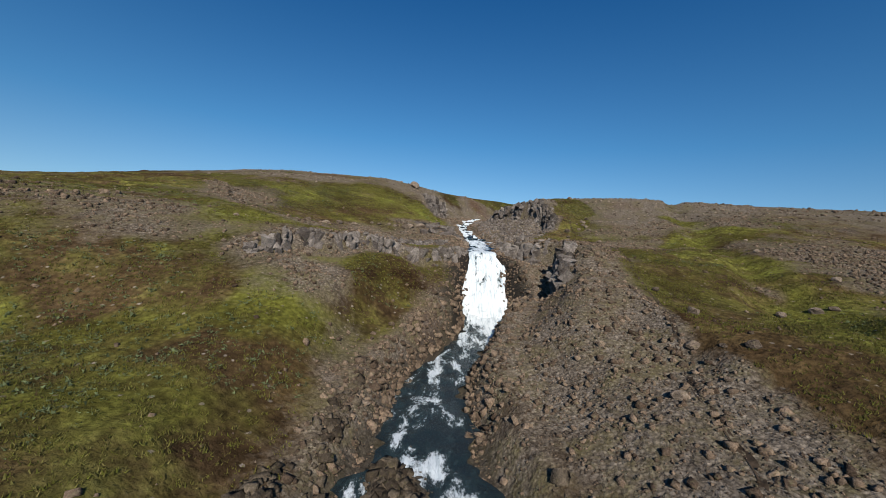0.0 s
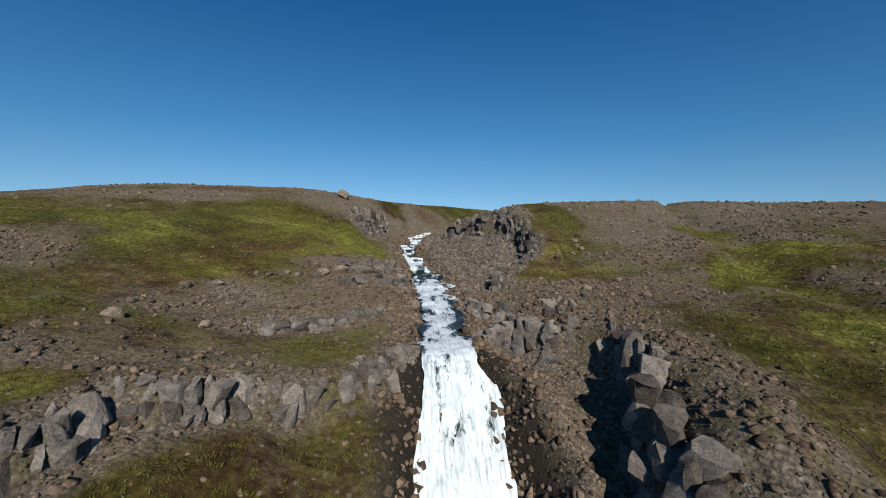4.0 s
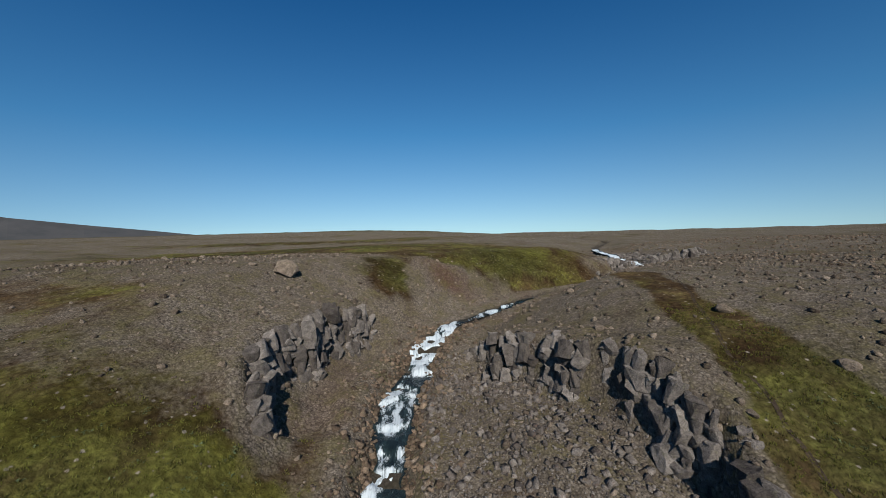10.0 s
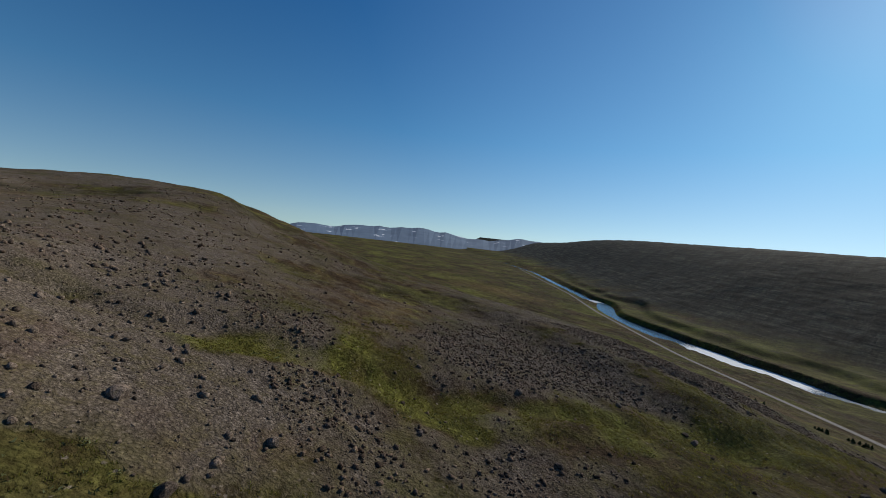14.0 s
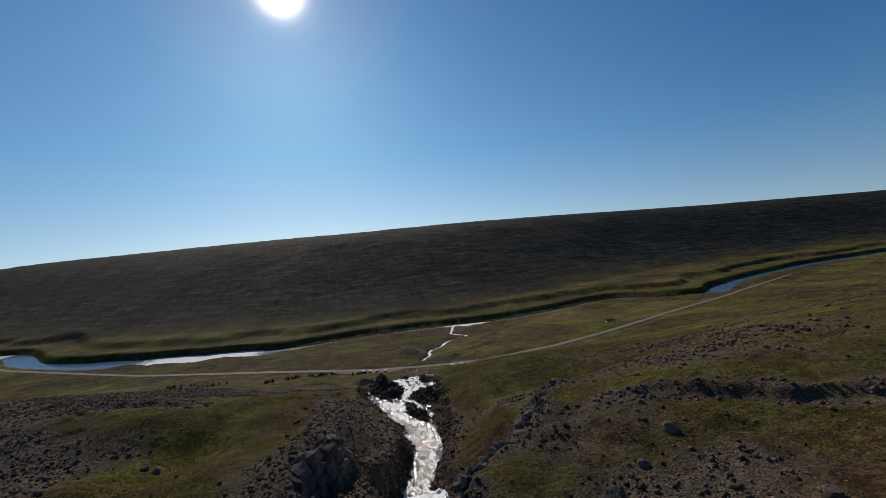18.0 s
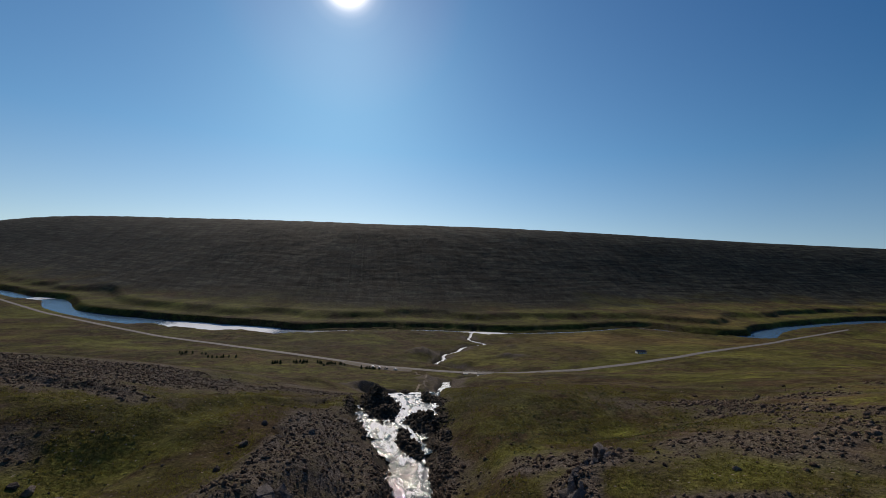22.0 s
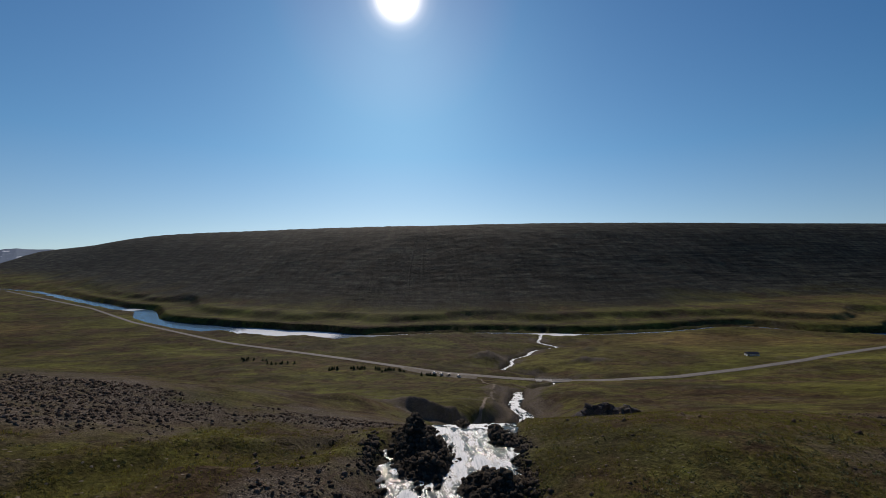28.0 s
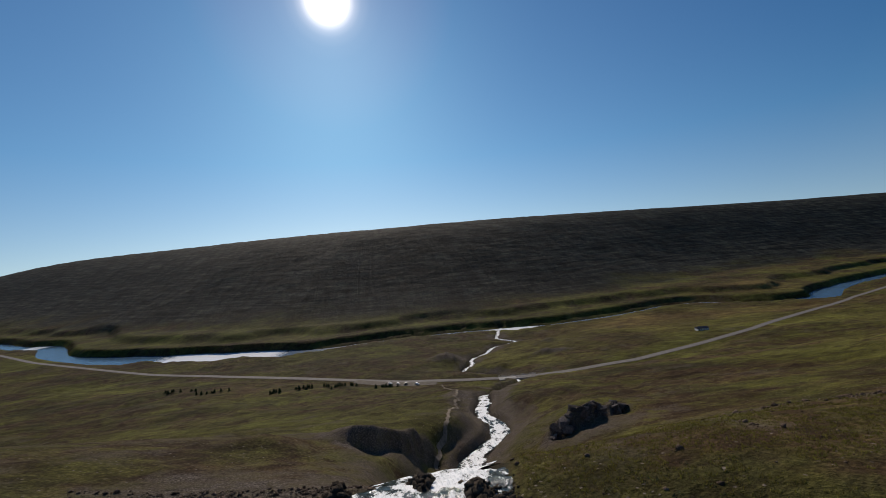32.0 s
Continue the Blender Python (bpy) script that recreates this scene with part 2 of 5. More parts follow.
def line_distance(x, y, line):
    """Signed distance from a line (positive to its left), and how far along."""
    near, side, along = np.full(np.shape(x), 1e9), np.zeros(np.shape(x)), np.zeros(np.shape(x))
    done = 0.0
    for (ax, ay), (bx, by) in zip(line, line[1:]):
        ux, uy = bx - ax, by - ay
        size = math.hypot(ux, uy)
        t = np.clip(((x - ax) * ux + (y - ay) * uy) / size**2, 0, 1)
        d = np.hypot(x - ax - t * ux, y - ay - t * uy)
        s = np.sign(ux * (y - ay) - uy * (x - ax))
        better = d < near
        near, side, along = np.where(better, d, near), np.where(better, s, side), np.where(better, done + t * size, along)
        done += size
    return near * side, along / done


RIVER_LINE = [(2600, -2050), (1400, -1450), (1000, -1150), (770, -985), (690, -945), (640, -880), (590, -805), (482, -738), (370, -699), (262, -662), (163, -633), (96, -625), (48, -630), (-33, -638), (-139, -634), (-202, -621), (-241, -612), (-331, -612), (-436, -625), (-540, -658), (-620, -655), (-680, -600), (-750, -582), (-815, -575), (-852, -602), (-925, -642), (-1019, -677), (-1180, -715), (-1401, -765), (-1900, -800), (-2700, -600)]
MOUNDS = [
    (10, -78, 12, 10, 3), (26, -60, 9, 8, 3), (-78, -440, 16, 20, 7), (-217, -465, 14, 9, 5), (-181, -392, 20, 8, 5), (-125, -372, 10, 8, 3), (-52, -196, 16, 10, 3), (-62, -80, 12, 6, 4),
    (170, -300, 60, 12, 2), (-118, -330, 10, 12, 4),
]
CREST_X = (-4600, -2000, -1000, -440, 0, 350, 600, 900, 1150, 1400, 1700, 2300, 4600)
CREST_Z = (112, 112, 114, 104, 92, 94, 96, 98, 100, 98, 86, 40, -40)
ROAD = [(1500, -1440), (834, -975), (595, -773), (440, -663), (315, -573), (214, -508), (87, -420), (17, -373), (-15, -348), (-75, -324), (-118, -314), (-163, -300), (-227, -295), (-317, -321), (-416, -352), (-551, -411), (-703, -475), (-805, -525), (-1150, -640)]
ROAD_X = sorted(p[0] for p in ROAD)
ROAD_Z = (-129, -127.2, -121, -112.5, -106, -105, -103.5, -107, -110.5, -110.5, -112, -114, -117, -124, -128, -129.5, -130, -130, -130)
VALLEY = [(3200, -2700), (1500, -1620), (950, -1200), (600, -935), (200, -735), (-200, -700), (-600, -800), (-1000, -920), (-1800, -950), (-3400, -700)]


def river_half(x):
    """Half the river's width."""
    return glide(x, (-2700, -1400, -1000, -900, -850, -780, -700, -480, -275, -235, -195, 60, 110, 170, 500, 640, 750, 1000, 2600), (16, 14, 13, 18, 22, 14, 6, 3, 3, 9, 3, 3, 8, 23, 24, 22, 15, 16, 16))


# rocky islands that part the stream above the lower fall
ISLANDS = [(4.6, 2.0, 4.8, 7.6, 1.9), (6.0, -6, 3.8, 4.5, 1.7), (-5.4, 13, 4.1, 5.4, 1.7), (0.6, 22, 1.7, 6.5, 1.2), (-1.5, 27, 1.3, 3.5, 0.9), (-9.5, -6, 2.0, 4, 1.0), (-8.6, 22, 1.4, 4, 0.9), (-3, -13, 1.5, 3, 1.0)]


def land(x, y, fine=True):
    """Height of the ground."""
    x, y = np.asarray(x, float), np.asarray(y, float)
    u = x - stream_x(y)
    columns = np.stack([glide(y, RELIEF_Y, [RELIEF[k][c] for k in RELIEF_Y]) for c in range(len(OFFSETS))], -1)
    reach = np.clip(u, OFFSETS[0], OFFSETS[-1])
    k = np.clip(np.searchsorted(OFFSETS, reach, side="right") - 1, 0, len(OFFSETS) - 2)
    off = np.array(OFFSETS, float)
    t = (reach - off[k]) / (off[k + 1] - off[k])
    take = lambda j: np.take_along_axis(columns, np.clip(j, 0, len(OFFSETS) - 1)[..., None], -1)[..., 0]  # noqa: E731
    p0, p1, p2, p3 = take(k - 1), take(k), take(k + 1), take(k + 2)
    slope = (p2 - p1) / (off[k + 1] - off[k])
    lim = lambda a, b: np.where(a * b > 0, 2 * a * b / np.where(a + b == 0, 1, a + b), 0)  # noqa: E731
    before = (p1 - p0) / np.where(k > 0, off[k] - off[np.clip(k - 1, 0, None)], 1)
    after = (p3 - p2) / np.where(k < len(OFFSETS) - 2, off[np.clip(k + 2, None, len(OFFSETS) - 1)] - off[k + 1], 1)
    m1, m2 = lim(before, slope), lim(slope, after)
    w = off[k + 1] - off[k]
    z = (1 + 2 * t) * (1 - t) ** 2 * p1 + t * (1 - t) ** 2 * w * m1 + t * t * (3 - 2 * t) * p2 + t * t * (t - 1) * w * m2
    # the brow of the hill to the east and the land beyond the table
    z = z + 14 * smooth(230, 460, x) * smooth(-20, 120, y) * smooth(420, 160, y)
    z = z - 4.5 * np.exp(-(((x - 215) / 85) ** 2 + ((y - 12) / 38) ** 2))
    z = z - 62 * smooth(450, 2400, y) * smooth(-500, 900, x)
    z = z - 150 * smooth(400, 1250, x) * smooth(420, 0, y) * smooth(-420, -150, y)
    z = z - 40 * smooth(450, 1000, x) * smooth(-100, -300, y)
    # swells
    far_off = smooth(100, 500, np.abs(u)) + smooth(400, 900, -y)
    z = z + fractal(x, y, 60, 3, 4) * (0.9 + 2.0 * np.clip(far_off, 0, 1)) * smooth(6, 40, np.abs(u))
    z = np.where(y < -200, np.maximum(z, -131.2 + 0.5 * fractal(x, y, 90, 5, 3)), z)
    for mx, my, rx, ry, up in MOUNDS:
        z = z + up * np.exp(-(((x - mx) / rx) ** 2 + ((y - my) / ry) ** 2)) * (1 + 0.3 * fractal(x, y, 6, 19, 2))
    z = z + (0.9 * fractal(x, y, 17, 47, 3) + 0.5 * fractal(x, y, 6, 48, 2)) * smooth(-60, -130, y) * smooth(9, 25, np.abs(u))
    # far bank of the river, its terrace and the opposite hill
    bank = line_distance(x, y, RIVER_LINE)[0] + 4 * fractal(x, y, 50, 15, 3)
    rag = 8 * fractal(x, y, 60, 16, 2)
    d, _ = line_distance(x, y, VALLEY)
    d = d + 6 * fractal(x, y, 130, 31, 3)
    south = smooth(10, 30, bank) * smooth(400, -200, y)
    shelf = 9 * smooth(14, 22, bank + 0.4 * rag - np.clip(river_half(x) - 12, 0, 20)) + 11 * smooth(66, 96, bank + rag + 26 * fractal(x, y, 150, 62, 2))
    tall = glide(x, CREST_X, CREST_Z) + 131 - 19.5
    rise = 0.5 * smooth(30, 560, d) + 0.5 * np.clip((d - 20) / 540, 0, 1)
    folds = fractal(x * 0.35, y, 34, 64, 4)
    step = rise * 16 + 1.6 * fractal(x, y, 210, 61, 4)
    tread = step - np.floor(step)
    terrace = rise + (smooth(0.35, 1.0, tread) - tread) / 16 * 0.13 * smooth(0.03, 0.15, rise) * (0.75 + 0.5 * folds)
    gullies = smooth(0.12, 0.0, np.abs(fractal(x, y * 0.12, 70, 65, 3))) * smooth(0.08, 0.25, rise) * smooth(0.95, 0.6, rise)
    hill = -131.2 + shelf + tall * terrace + 0.7 * folds * smooth(0, 0.3, rise) - 0.6 * gullies - 0.05 * np.clip(d - 600, 0, None)
    z = z * (1 - south) + south * np.where(d > 0, hill, -131.2 + shelf)
    z = z + 3.2 * smooth(-16, -27, bank) * smooth(-150, -60, bank) * smooth(-640, -560, x) * (1 - smooth(-285, -262, x) * smooth(-160, -185, x)) * smooth(130, 60, x) * (y < 0)
    # channel of the river
    wide = river_half(x)
    z = z + (-135.2 - z) * smooth(wide + 6, wide + 0.5, np.abs(bank)) * (y < 500)
    # bench of the road
    away, _ = line_distance(x, y, ROAD)
    level = glide(x, ROAD_X, ROAD_Z)
    bench = smooth(34, 6, np.abs(away)) * smooth(-1150, -1100, x) * smooth(1500, 1450, x) * smooth(-140, -170, y)
    gap = smooth(13, 17, np.abs(x - stream_x(y)))
    z = z * (1 - bench * gap) + (level - 0.25) * bench * gap
    for line, step in SCARPS:
        s, along = line_distance(x, y, line)
        s = s + fractal(x, y, 7, 41, 3) * 1.6
        ends = smooth(0, 0.12, along) * smooth(1, 0.88, along)
        z = z - step * ends * (0.5 * np.tanh(s / 0.8) - 0.5 * np.clip(s / 9, -1, 1))
    if fine:
        z = roughen(x, y, z, u)
    # bed of the stream
    half = glide(y, way_y, way_w)
    bed = stream_z(y)
    across = np.abs(u + fractal(x, y, 6, 71, 2) * 0.8)
    cut = smooth(half + 3.2, half - 0.3, across) * smooth(-655, -635, y)
    z = z * (1 - cut) + np.minimum(z, bed - 0.35) * cut
    for cx, cy, rx, ry, up in ISLANDS:
        z = z + up * np.exp(-((((x - cx) / rx) ** 2 + ((y - cy) / ry) ** 2) ** 1.5)) * (1 + 0.9 * fractal(x, y, 3.0, 73, 3))
    return z


def rockiness(x, y):
    """0 turf, 1 stones."""
    u = x - stream_x(y)
    r = np.full(np.shape(x), 0.02)
    for cx, cy, rx, ry, v in STONY_HIGH + STONY_GORGE + STONY_LOW:
        r = r + v * np.exp(-(((x - cx) / rx) ** 2 + ((y - cy) / ry) ** 2))
    r = r + 0.65 * smooth(10, 4, np.abs(u)) * smooth(-300, -20, y) + 0.6 * smooth(24, 8, np.abs(u)) * smooth(-60, -120, y) * smooth(-620, -560, y)
    r = r + fractal(x, y, 26, 91, 6, 0.7) * 0.62 + fractal(x, y, 4, 92, 3) * 0.2
    for line, step in SCARPS:
        s, along = line_distance(x, y, line)
        r = r + 0.6 * smooth(4.5, 1.2, np.abs(s))
    r = r - 0.1 * smooth(110, 80, y) * smooth(20, 34, np.abs(u))
    gully = np.abs(line_distance(x, y, GULLY)[0] + 9 * fractal(x, y, 22, 94, 3))
    r = r - (0.55 + 0.7 * fractal(x, y, 12, 95, 3)) * smooth(11, 3, gully)
    r = r - 0.32 * np.exp(-(((x + 34) / 20) ** 2 + ((y - 132) / 22) ** 2))
    for cx, cy, rx, ry, v in GRASSY:
        r = r - v * np.exp(-(((x - cx) / rx) ** 2 + ((y - cy) / ry) ** 2))
    trail = np.abs(line_distance(x, y, GREEN_STRIP)[0])
    r = r - 1.0 * smooth(4.8, 2.4, trail - 3.0 * smooth(172, 150, y) + 1.5 * fractal(x, y, 7, 93, 3))
    return np.clip(r, 0, 1)


# stony ground: middle, radii, strength
STONY_HIGH = [
    (60, 215, 120, 60, 0.75), (-60, 215, 90, 45, 0.6), (80, 150, 26, 50, 0.7), (30, 150, 14, 30, 0.8), (200, 120, 90, 70, 0.5), (-40, 168, 40, 16, 0.5), (0, 320, 420, 50, 0.5), (0, 420, 700, 60, 0.7),
    (0, 640, 1500, 200, 0.9), (0, 1700, 6000, 900, 1.0), (-220, 240, 120, 60, 0.4), (110, 170, 40, 40, 0.5), (180, 260, 140, 80, 0.5), (400, 190, 160, 90, 0.45), (-58, 109, 14, 8, 0.5), (-11, 127, 8, 5, 0.6), (-12, 200, 14, 8, 0.4),
    (50, 108, 13, 16, 0.5), (-6, 108, 8, 10, 0.3), (-2, 96, 9, 8, 0.3), (62, 128, 10, 12, 0.3),
    (-25, 53, 9, 7, 0.12), (-18, 53, 7, 6, 0.12), (-45, 65, 16, 10, 0.40), (-25, 60, 10, 7, 0.25), (-18, 109, 10, 8, 0.45), (-57, 116, 14, 8, 0.40), (-10, 56, 6, 5, 0.30), (-1, 58, 4, 6, 0.40), (79, 85, 12, 9, 0.40), (63, 104, 9, 8, 0.30),
]
STONY_GORGE = [
    (-14, 98, 14, 16, 0.25), (30, 100, 12, 22, 0.75), (21, 55, 9, 30, 0.95), (29, 77, 9, 12, 0.6), (-14, 66, 8, 12, 0.3), (84, 62, 32, 24, 0.85), (-52, 62, 26, 14, 0.15), (-95, 90, 50, 26, 0.1),
    (-26, 70, 8, 12, 0.12), (-45, 76, 16, 10, 0.15), (-20, 52, 7, 7, 0.35), (-20, 80, 8, 7, 0.2), (2, 16, 14, 22, 0.6), (-13, 54, 4, 6, 0.5), (-8, 78, 5, 5, 0.5), (-38, 82, 10, 8, 0.1), (56, 45, 8, 6, 0.5),
]
STONY_LOW = [
    (-68, 18, 28, 9, 0.3), (-105, 30, 40, 12, 0.3), (-150, 16, 40, 12, 0.3), (-40, 60, 13, 9, 0.25), (-52, 73, 16, 7, 0.25), (-14, 73, 6, 7, 0.35), (72, -8, 34, 22, 0.45), (14, 40, 5, 12, 0.6), (-14, 88, 10, 12, 0.3), (-4, 126, 6, 9, 0.6), (-21, 63, 6, 4, 0.5),
    (70, 60, 40, 34, 0.4), (95, 12, 44, 24, 0.8), (160, -40, 130, 60, 0.55), (260, -130, 60, 30, 0.5), (-66, 40, 24, 14, 0.35), (-70, -20, 40, 16, 0.35), (20, 34, 8, 16, 0.6), (-78, -440, 20, 24, 0.9),
    (-190, -392, 30, 12, 0.7), (-229, -464, 16, 12, 0.8), (8, -80, 14, 11, 0.9), (-52, -196, 20, 14, 0.6), (-30, -60, 8, 60, 0.4), (20, -20, 30, 12, 0.5), (-70, -70, 20, 8, 0.7), (-80, 68, 18, 9, 0.3), (-21, 42, 5, 5, 0.5), (-9, 40, 4, 10, 0.35),
]
GRASSY = [
    (36, 42, 13, 8, 1.0), (27, 33, 6, 6, 0.7), (-7, 62, 4, 6, 0.6), (-20, 141, 17, 12, 0.4), (-36, 150, 12, 5, 0.5), (40, 244, 16, 9, 0.7), (-150, 400, 120, 30, 0.9),
    (-8, 58, 5, 9, 0.7), (-36, 42, 18, 18, 0.35), (-50, 246, 70, 9, 1.2), (48, 252, 26, 12, 1.1), (5, 219, 9, 10, 1.2), (-120, 268, 120, 10, 1.1), (-50, 180, 24, 7, 0.4), (-18, 148, 15, 14, 0.65), (20, 277, 70, 20, 1.1),
    (120, 230, 40, 8, 0.5), (-40, 30, 20, 16, 0.4), (60, 32, 12, 14, 0.4), (37, 53, 8, 15, 1.3), (43, 75, 6, 10, 0.8), (33, 38, 6, 9, 0.9), (17, 236, 12, 6, 1.2), (-90, 310, 100, 30, 1.3), (-100, 540, 180, 50, 1.1),
]
GULLY = [(112, 196), (92, 158), (82, 132), (74, 112), (64, 88), (56, 72), (47, 46), (36, 18), (22, 0)]
GREEN_STRIP = [(58, 202), (55, 186), (52, 169), (50.5, 153), (46, 142), (41.5, 135), (38, 129), (36, 122)]


def roughen(x, y, z, u):
    near = smooth(420, 150, np.hypot(x - 20, y - 100))
    rock = rockiness(x, y)
    d1, d2, own = cells(x, y, 3.4, 7)
    block = (own - 0.35) * smooth(0.02, 0.25, d2 - d1)
    e1, e2, own2 = cells(x, y, 1.9, 8)
    chip = (own2 - 0.4) * smooth(0.02, 0.3, e2 - e1)
    z = z + near * rock * (0.42 * block + 0.24 * chip) * (1 - 0.55 * smooth(120, 150, y))
    z = z + near * (1 - rock) * (0.10 * fractal(x, y, 1.6, 9, 2) + 0.25 * fractal(x, y, 7, 10, 2))
    # small steps in the turf
    p = z / 1.5 + 1.3 * fractal(x, y, 24, 97, 3)
    f = p - np.floor(p)
    z = z + smooth(600, 250, np.hypot(x - 20, y - 60)) * (1 - rock) * 0.75 * (smooth(0.72, 0.98, f) - f + 0.4) * smooth(-0.1, 0.5, fractal(x, y, 40, 98, 2)) * smooth(6, 14, np.abs(u))
    gully, along = line_distance(x, y, GULLY)
    z = z - 1.6 * smooth(6, 0.5, np.abs(gully + 2 * fractal(x, y, 12, 77, 2))) * near
    return z


# ---- materials ----
def material(name):
    m = bpy.data.materials.new(name)
    m.use_nodes = True
    n, l = m.node_tree.nodes, m.node_tree.links
    n.clear()
    out, shader = n.new("ShaderNodeOutputMaterial"), n.new("ShaderNodeBsdfPrincipled")
    l.new(shader.outputs[0], out.inputs[0])
    return m, n, l, shader


def noise_node(n, l, size, detail=4.0, rough=0.55, vector=None, distortion=0.0):
    t = n.new("ShaderNodeTexNoise")
    t.inputs["Scale"].default_value, t.inputs["Detail"].default_value, t.inputs["Roughness"].default_value = 1 / size, detail, rough
    t.inputs["Distortion"].default_value = distortion
    if vector is not None:
        l.new(vector, t.inputs["Vector"])
    return t.outputs["Fac"]


def ramp(n, l, value, stops):
    r = n.new("ShaderNodeValToRGB")
    e = r.color_ramp.elements
    e[0].position, e[0].color = stops[0][0], (*stops[0][1], 1)
    e[1].position, e[1].color = stops[-1][0], (*stops[-1][1], 1)
    for p, c in stops[1:-1]:
        e.new(p).color = (*c, 1)
    l.new(value, r.inputs[0])
    return r.outputs[0]


def mix(n, l, factor, a, b, blend="MIX"):
    m = n.new("ShaderNodeMix")
    m.data_type, m.blend_type = "RGBA", blend
    for socket, v in ((m.inputs[0], factor), (m.inputs[6], a), (m.inputs[7], b)):
        if isinstance(v, (int, float)):
            socket.default_value = v
        elif isinstance(v, tuple):
            socket.default_value = (*v, 1)
        else:
            l.new(v, socket)
    return m.outputs[2]


def number(n, l, op, a, b=0.0):
    m = n.new("ShaderNodeMath")
    m.operation = op
    for socket, v in zip(m.inputs, (a, b)):
        if isinstance(v, (int, float)):
            socket.default_value = v
        else:
            l.new(v, socket)
    return m.outputs[0]


def bump(n, l, shader, height, strength, distance):
    b = n.new("ShaderNodeBump")
    b.inputs["Strength"].default_value, b.inputs["Distance"].default_value = strength, distance
    l.new(height, b.inputs["Height"])
    l.new(b.outputs[0], shader.inputs["Normal"])


def attribute(n, name):
    a = n.new("ShaderNodeAttribute")
    a.attribute_name = name
    return a.outputs["Fac"]


def ground_material():
    m, n, l, s = material("ground")
    where = n.new("ShaderNodeTexCoord").outputs["Object"]
    wide, big = noise_node(n, l, 110, 5, 0.6, where), noise_node(n, l, 24, 5, 0.6, where)
    mid, small = noise_node(n, l, 4.5, 6, 0.65, where, 0.4), noise_node(n, l, 0.7, 6, 0.7, where)
    moss = ramp(n, l, mid, [(0.3, (0.07, 0.07, 0.022)), (0.5, (0.118, 0.115, 0.034)), (0.7, (0.18, 0.17, 0.052))])
    heath = ramp(n, l, mid, [(0.3, (0.06, 0.041, 0.024)), (0.5, (0.108, 0.075, 0.042)), (0.7, (0.17, 0.122, 0.072))])
    patch = number(n, l, "ADD", number(n, l, "MULTIPLY", big, 0.65), number(n, l, "MULTIPLY", mid, 0.35))
    turf = mix(n, l, ramp(n, l, patch, [(0.45, (0, 0, 0)), (0.57, (1, 1, 1))]), heath, moss)
    turf = mix(n, l, ramp(n, l, number(n, l, "ADD", number(n, l, "MULTIPLY", noise_node(n, l, 47, 6, 0.65, where), 0.8), number(n, l, "MULTIPLY", mid, 0.2)), [(0.5, (0, 0, 0)), (0.6, (0.75, 0.75, 0.75))]), turf, mix(n, l, small, (0.03, 0.034, 0.016), (0.1, 0.1, 0.04)))
    lush = mix(n, l, ramp(n, l, number(n, l, "ADD", attribute(n, "lush"), number(n, l, "SUBTRACT", mid, 0.5)), [(0.15, (0, 0, 0)), (0.9, (1, 1, 1))]), turf, mix(n, l, mid, (0.08, 0.09, 0.023), (0.232, 0.238, 0.058)))
    field = mix(n, l, attribute(n, "field"), lush, mix(n, l, big, (0.2, 0.15, 0.06), (0.27, 0.19, 0.085)))
    field = mix(n, l, 0.75, field, ramp(n, l, small, [(0.3, (0.35, 0.33, 0.3)), (0.65, (1.15, 1.15, 1.15))]), "MULTIPLY")
    field = mix(n, l, 0.75, field, ramp(n, l, wide, [(0.36, (0.66, 0.62, 0.56)), (0.5, (1, 1, 1)), (0.64, (1.45, 1.45, 1.35))]), "MULTIPLY")
    along = n.new("ShaderNodeMapping")
    along.inputs["Scale"].default_value = (0.045, 0.085, 0.085)
    l.new(where, along.inputs["Vector"])
    field = mix(n, l, 0.8, field, ramp(n, l, noise_node(n, l, 1.0, 7, 0.68, along.outputs[0], 0.5), [(0.36, (0.42, 0.36, 0.31)), (0.5, (0.88, 0.87, 0.86)), (0.64, (1.35, 1.42, 1.2))]), "MULTIPLY")
    warp = n.new("ShaderNodeVectorMath")
    warp.operation = "MULTIPLY_ADD"
    l.new(small.node.outputs["Color"], warp.inputs[0])
    warp.inputs[1].default_value = (0.5, 0.5, 0.5)
    l.new(where, warp.inputs[2])
    stones = n.new("ShaderNodeTexVoronoi")
    stones.inputs["Scale"].default_value = 3.1
    l.new(warp.outputs[0], stones.inputs["Vector"])
    pebbles = n.new("ShaderNodeTexVoronoi")
    pebbles.inputs["Scale"].default_value = 6.5
    l.new(where, pebbles.inputs["Vector"])
    tones = []
    for cell in (stones, pebbles):
        tones.append(n.new("ShaderNodeSeparateColor"))
        l.new(cell.outputs["Color"], tones[-1].inputs[0])
    grey = ramp(n, l, tones[0].outputs[0], [(0.1, (0.066, 0.056, 0.047)), (0.5, (0.15, 0.128, 0.108)), (0.9, (0.3, 0.26, 0.222))])
    grey = mix(n, l, 0.5, grey, ramp(n, l, tones[1].outputs[0], [(0.1, (0.042, 0.037, 0.032)), (0.9, (0.26, 0.228, 0.196))]))
    earth = ramp(n, l, small, [(0.3, (0.052, 0.042, 0.033)), (0.7, (0.165, 0.138, 0.113))])
    grey = mix(n, l, ramp(n, l, patch, [(0.4, (0, 0, 0)), (0.65, (0.85, 0.85, 0.85))]), grey, earth)
    red = mix(n, l, number(n, l, "MULTIPLY", attribute(n, "red"), 0.75), grey, (0.085, 0.036, 0.026))
    edge = number(n, l, "ADD", attribute(n, "stony"), number(n, l, "MULTIPLY", number(n, l, "SUBTRACT", small, 0.5), 0.9))
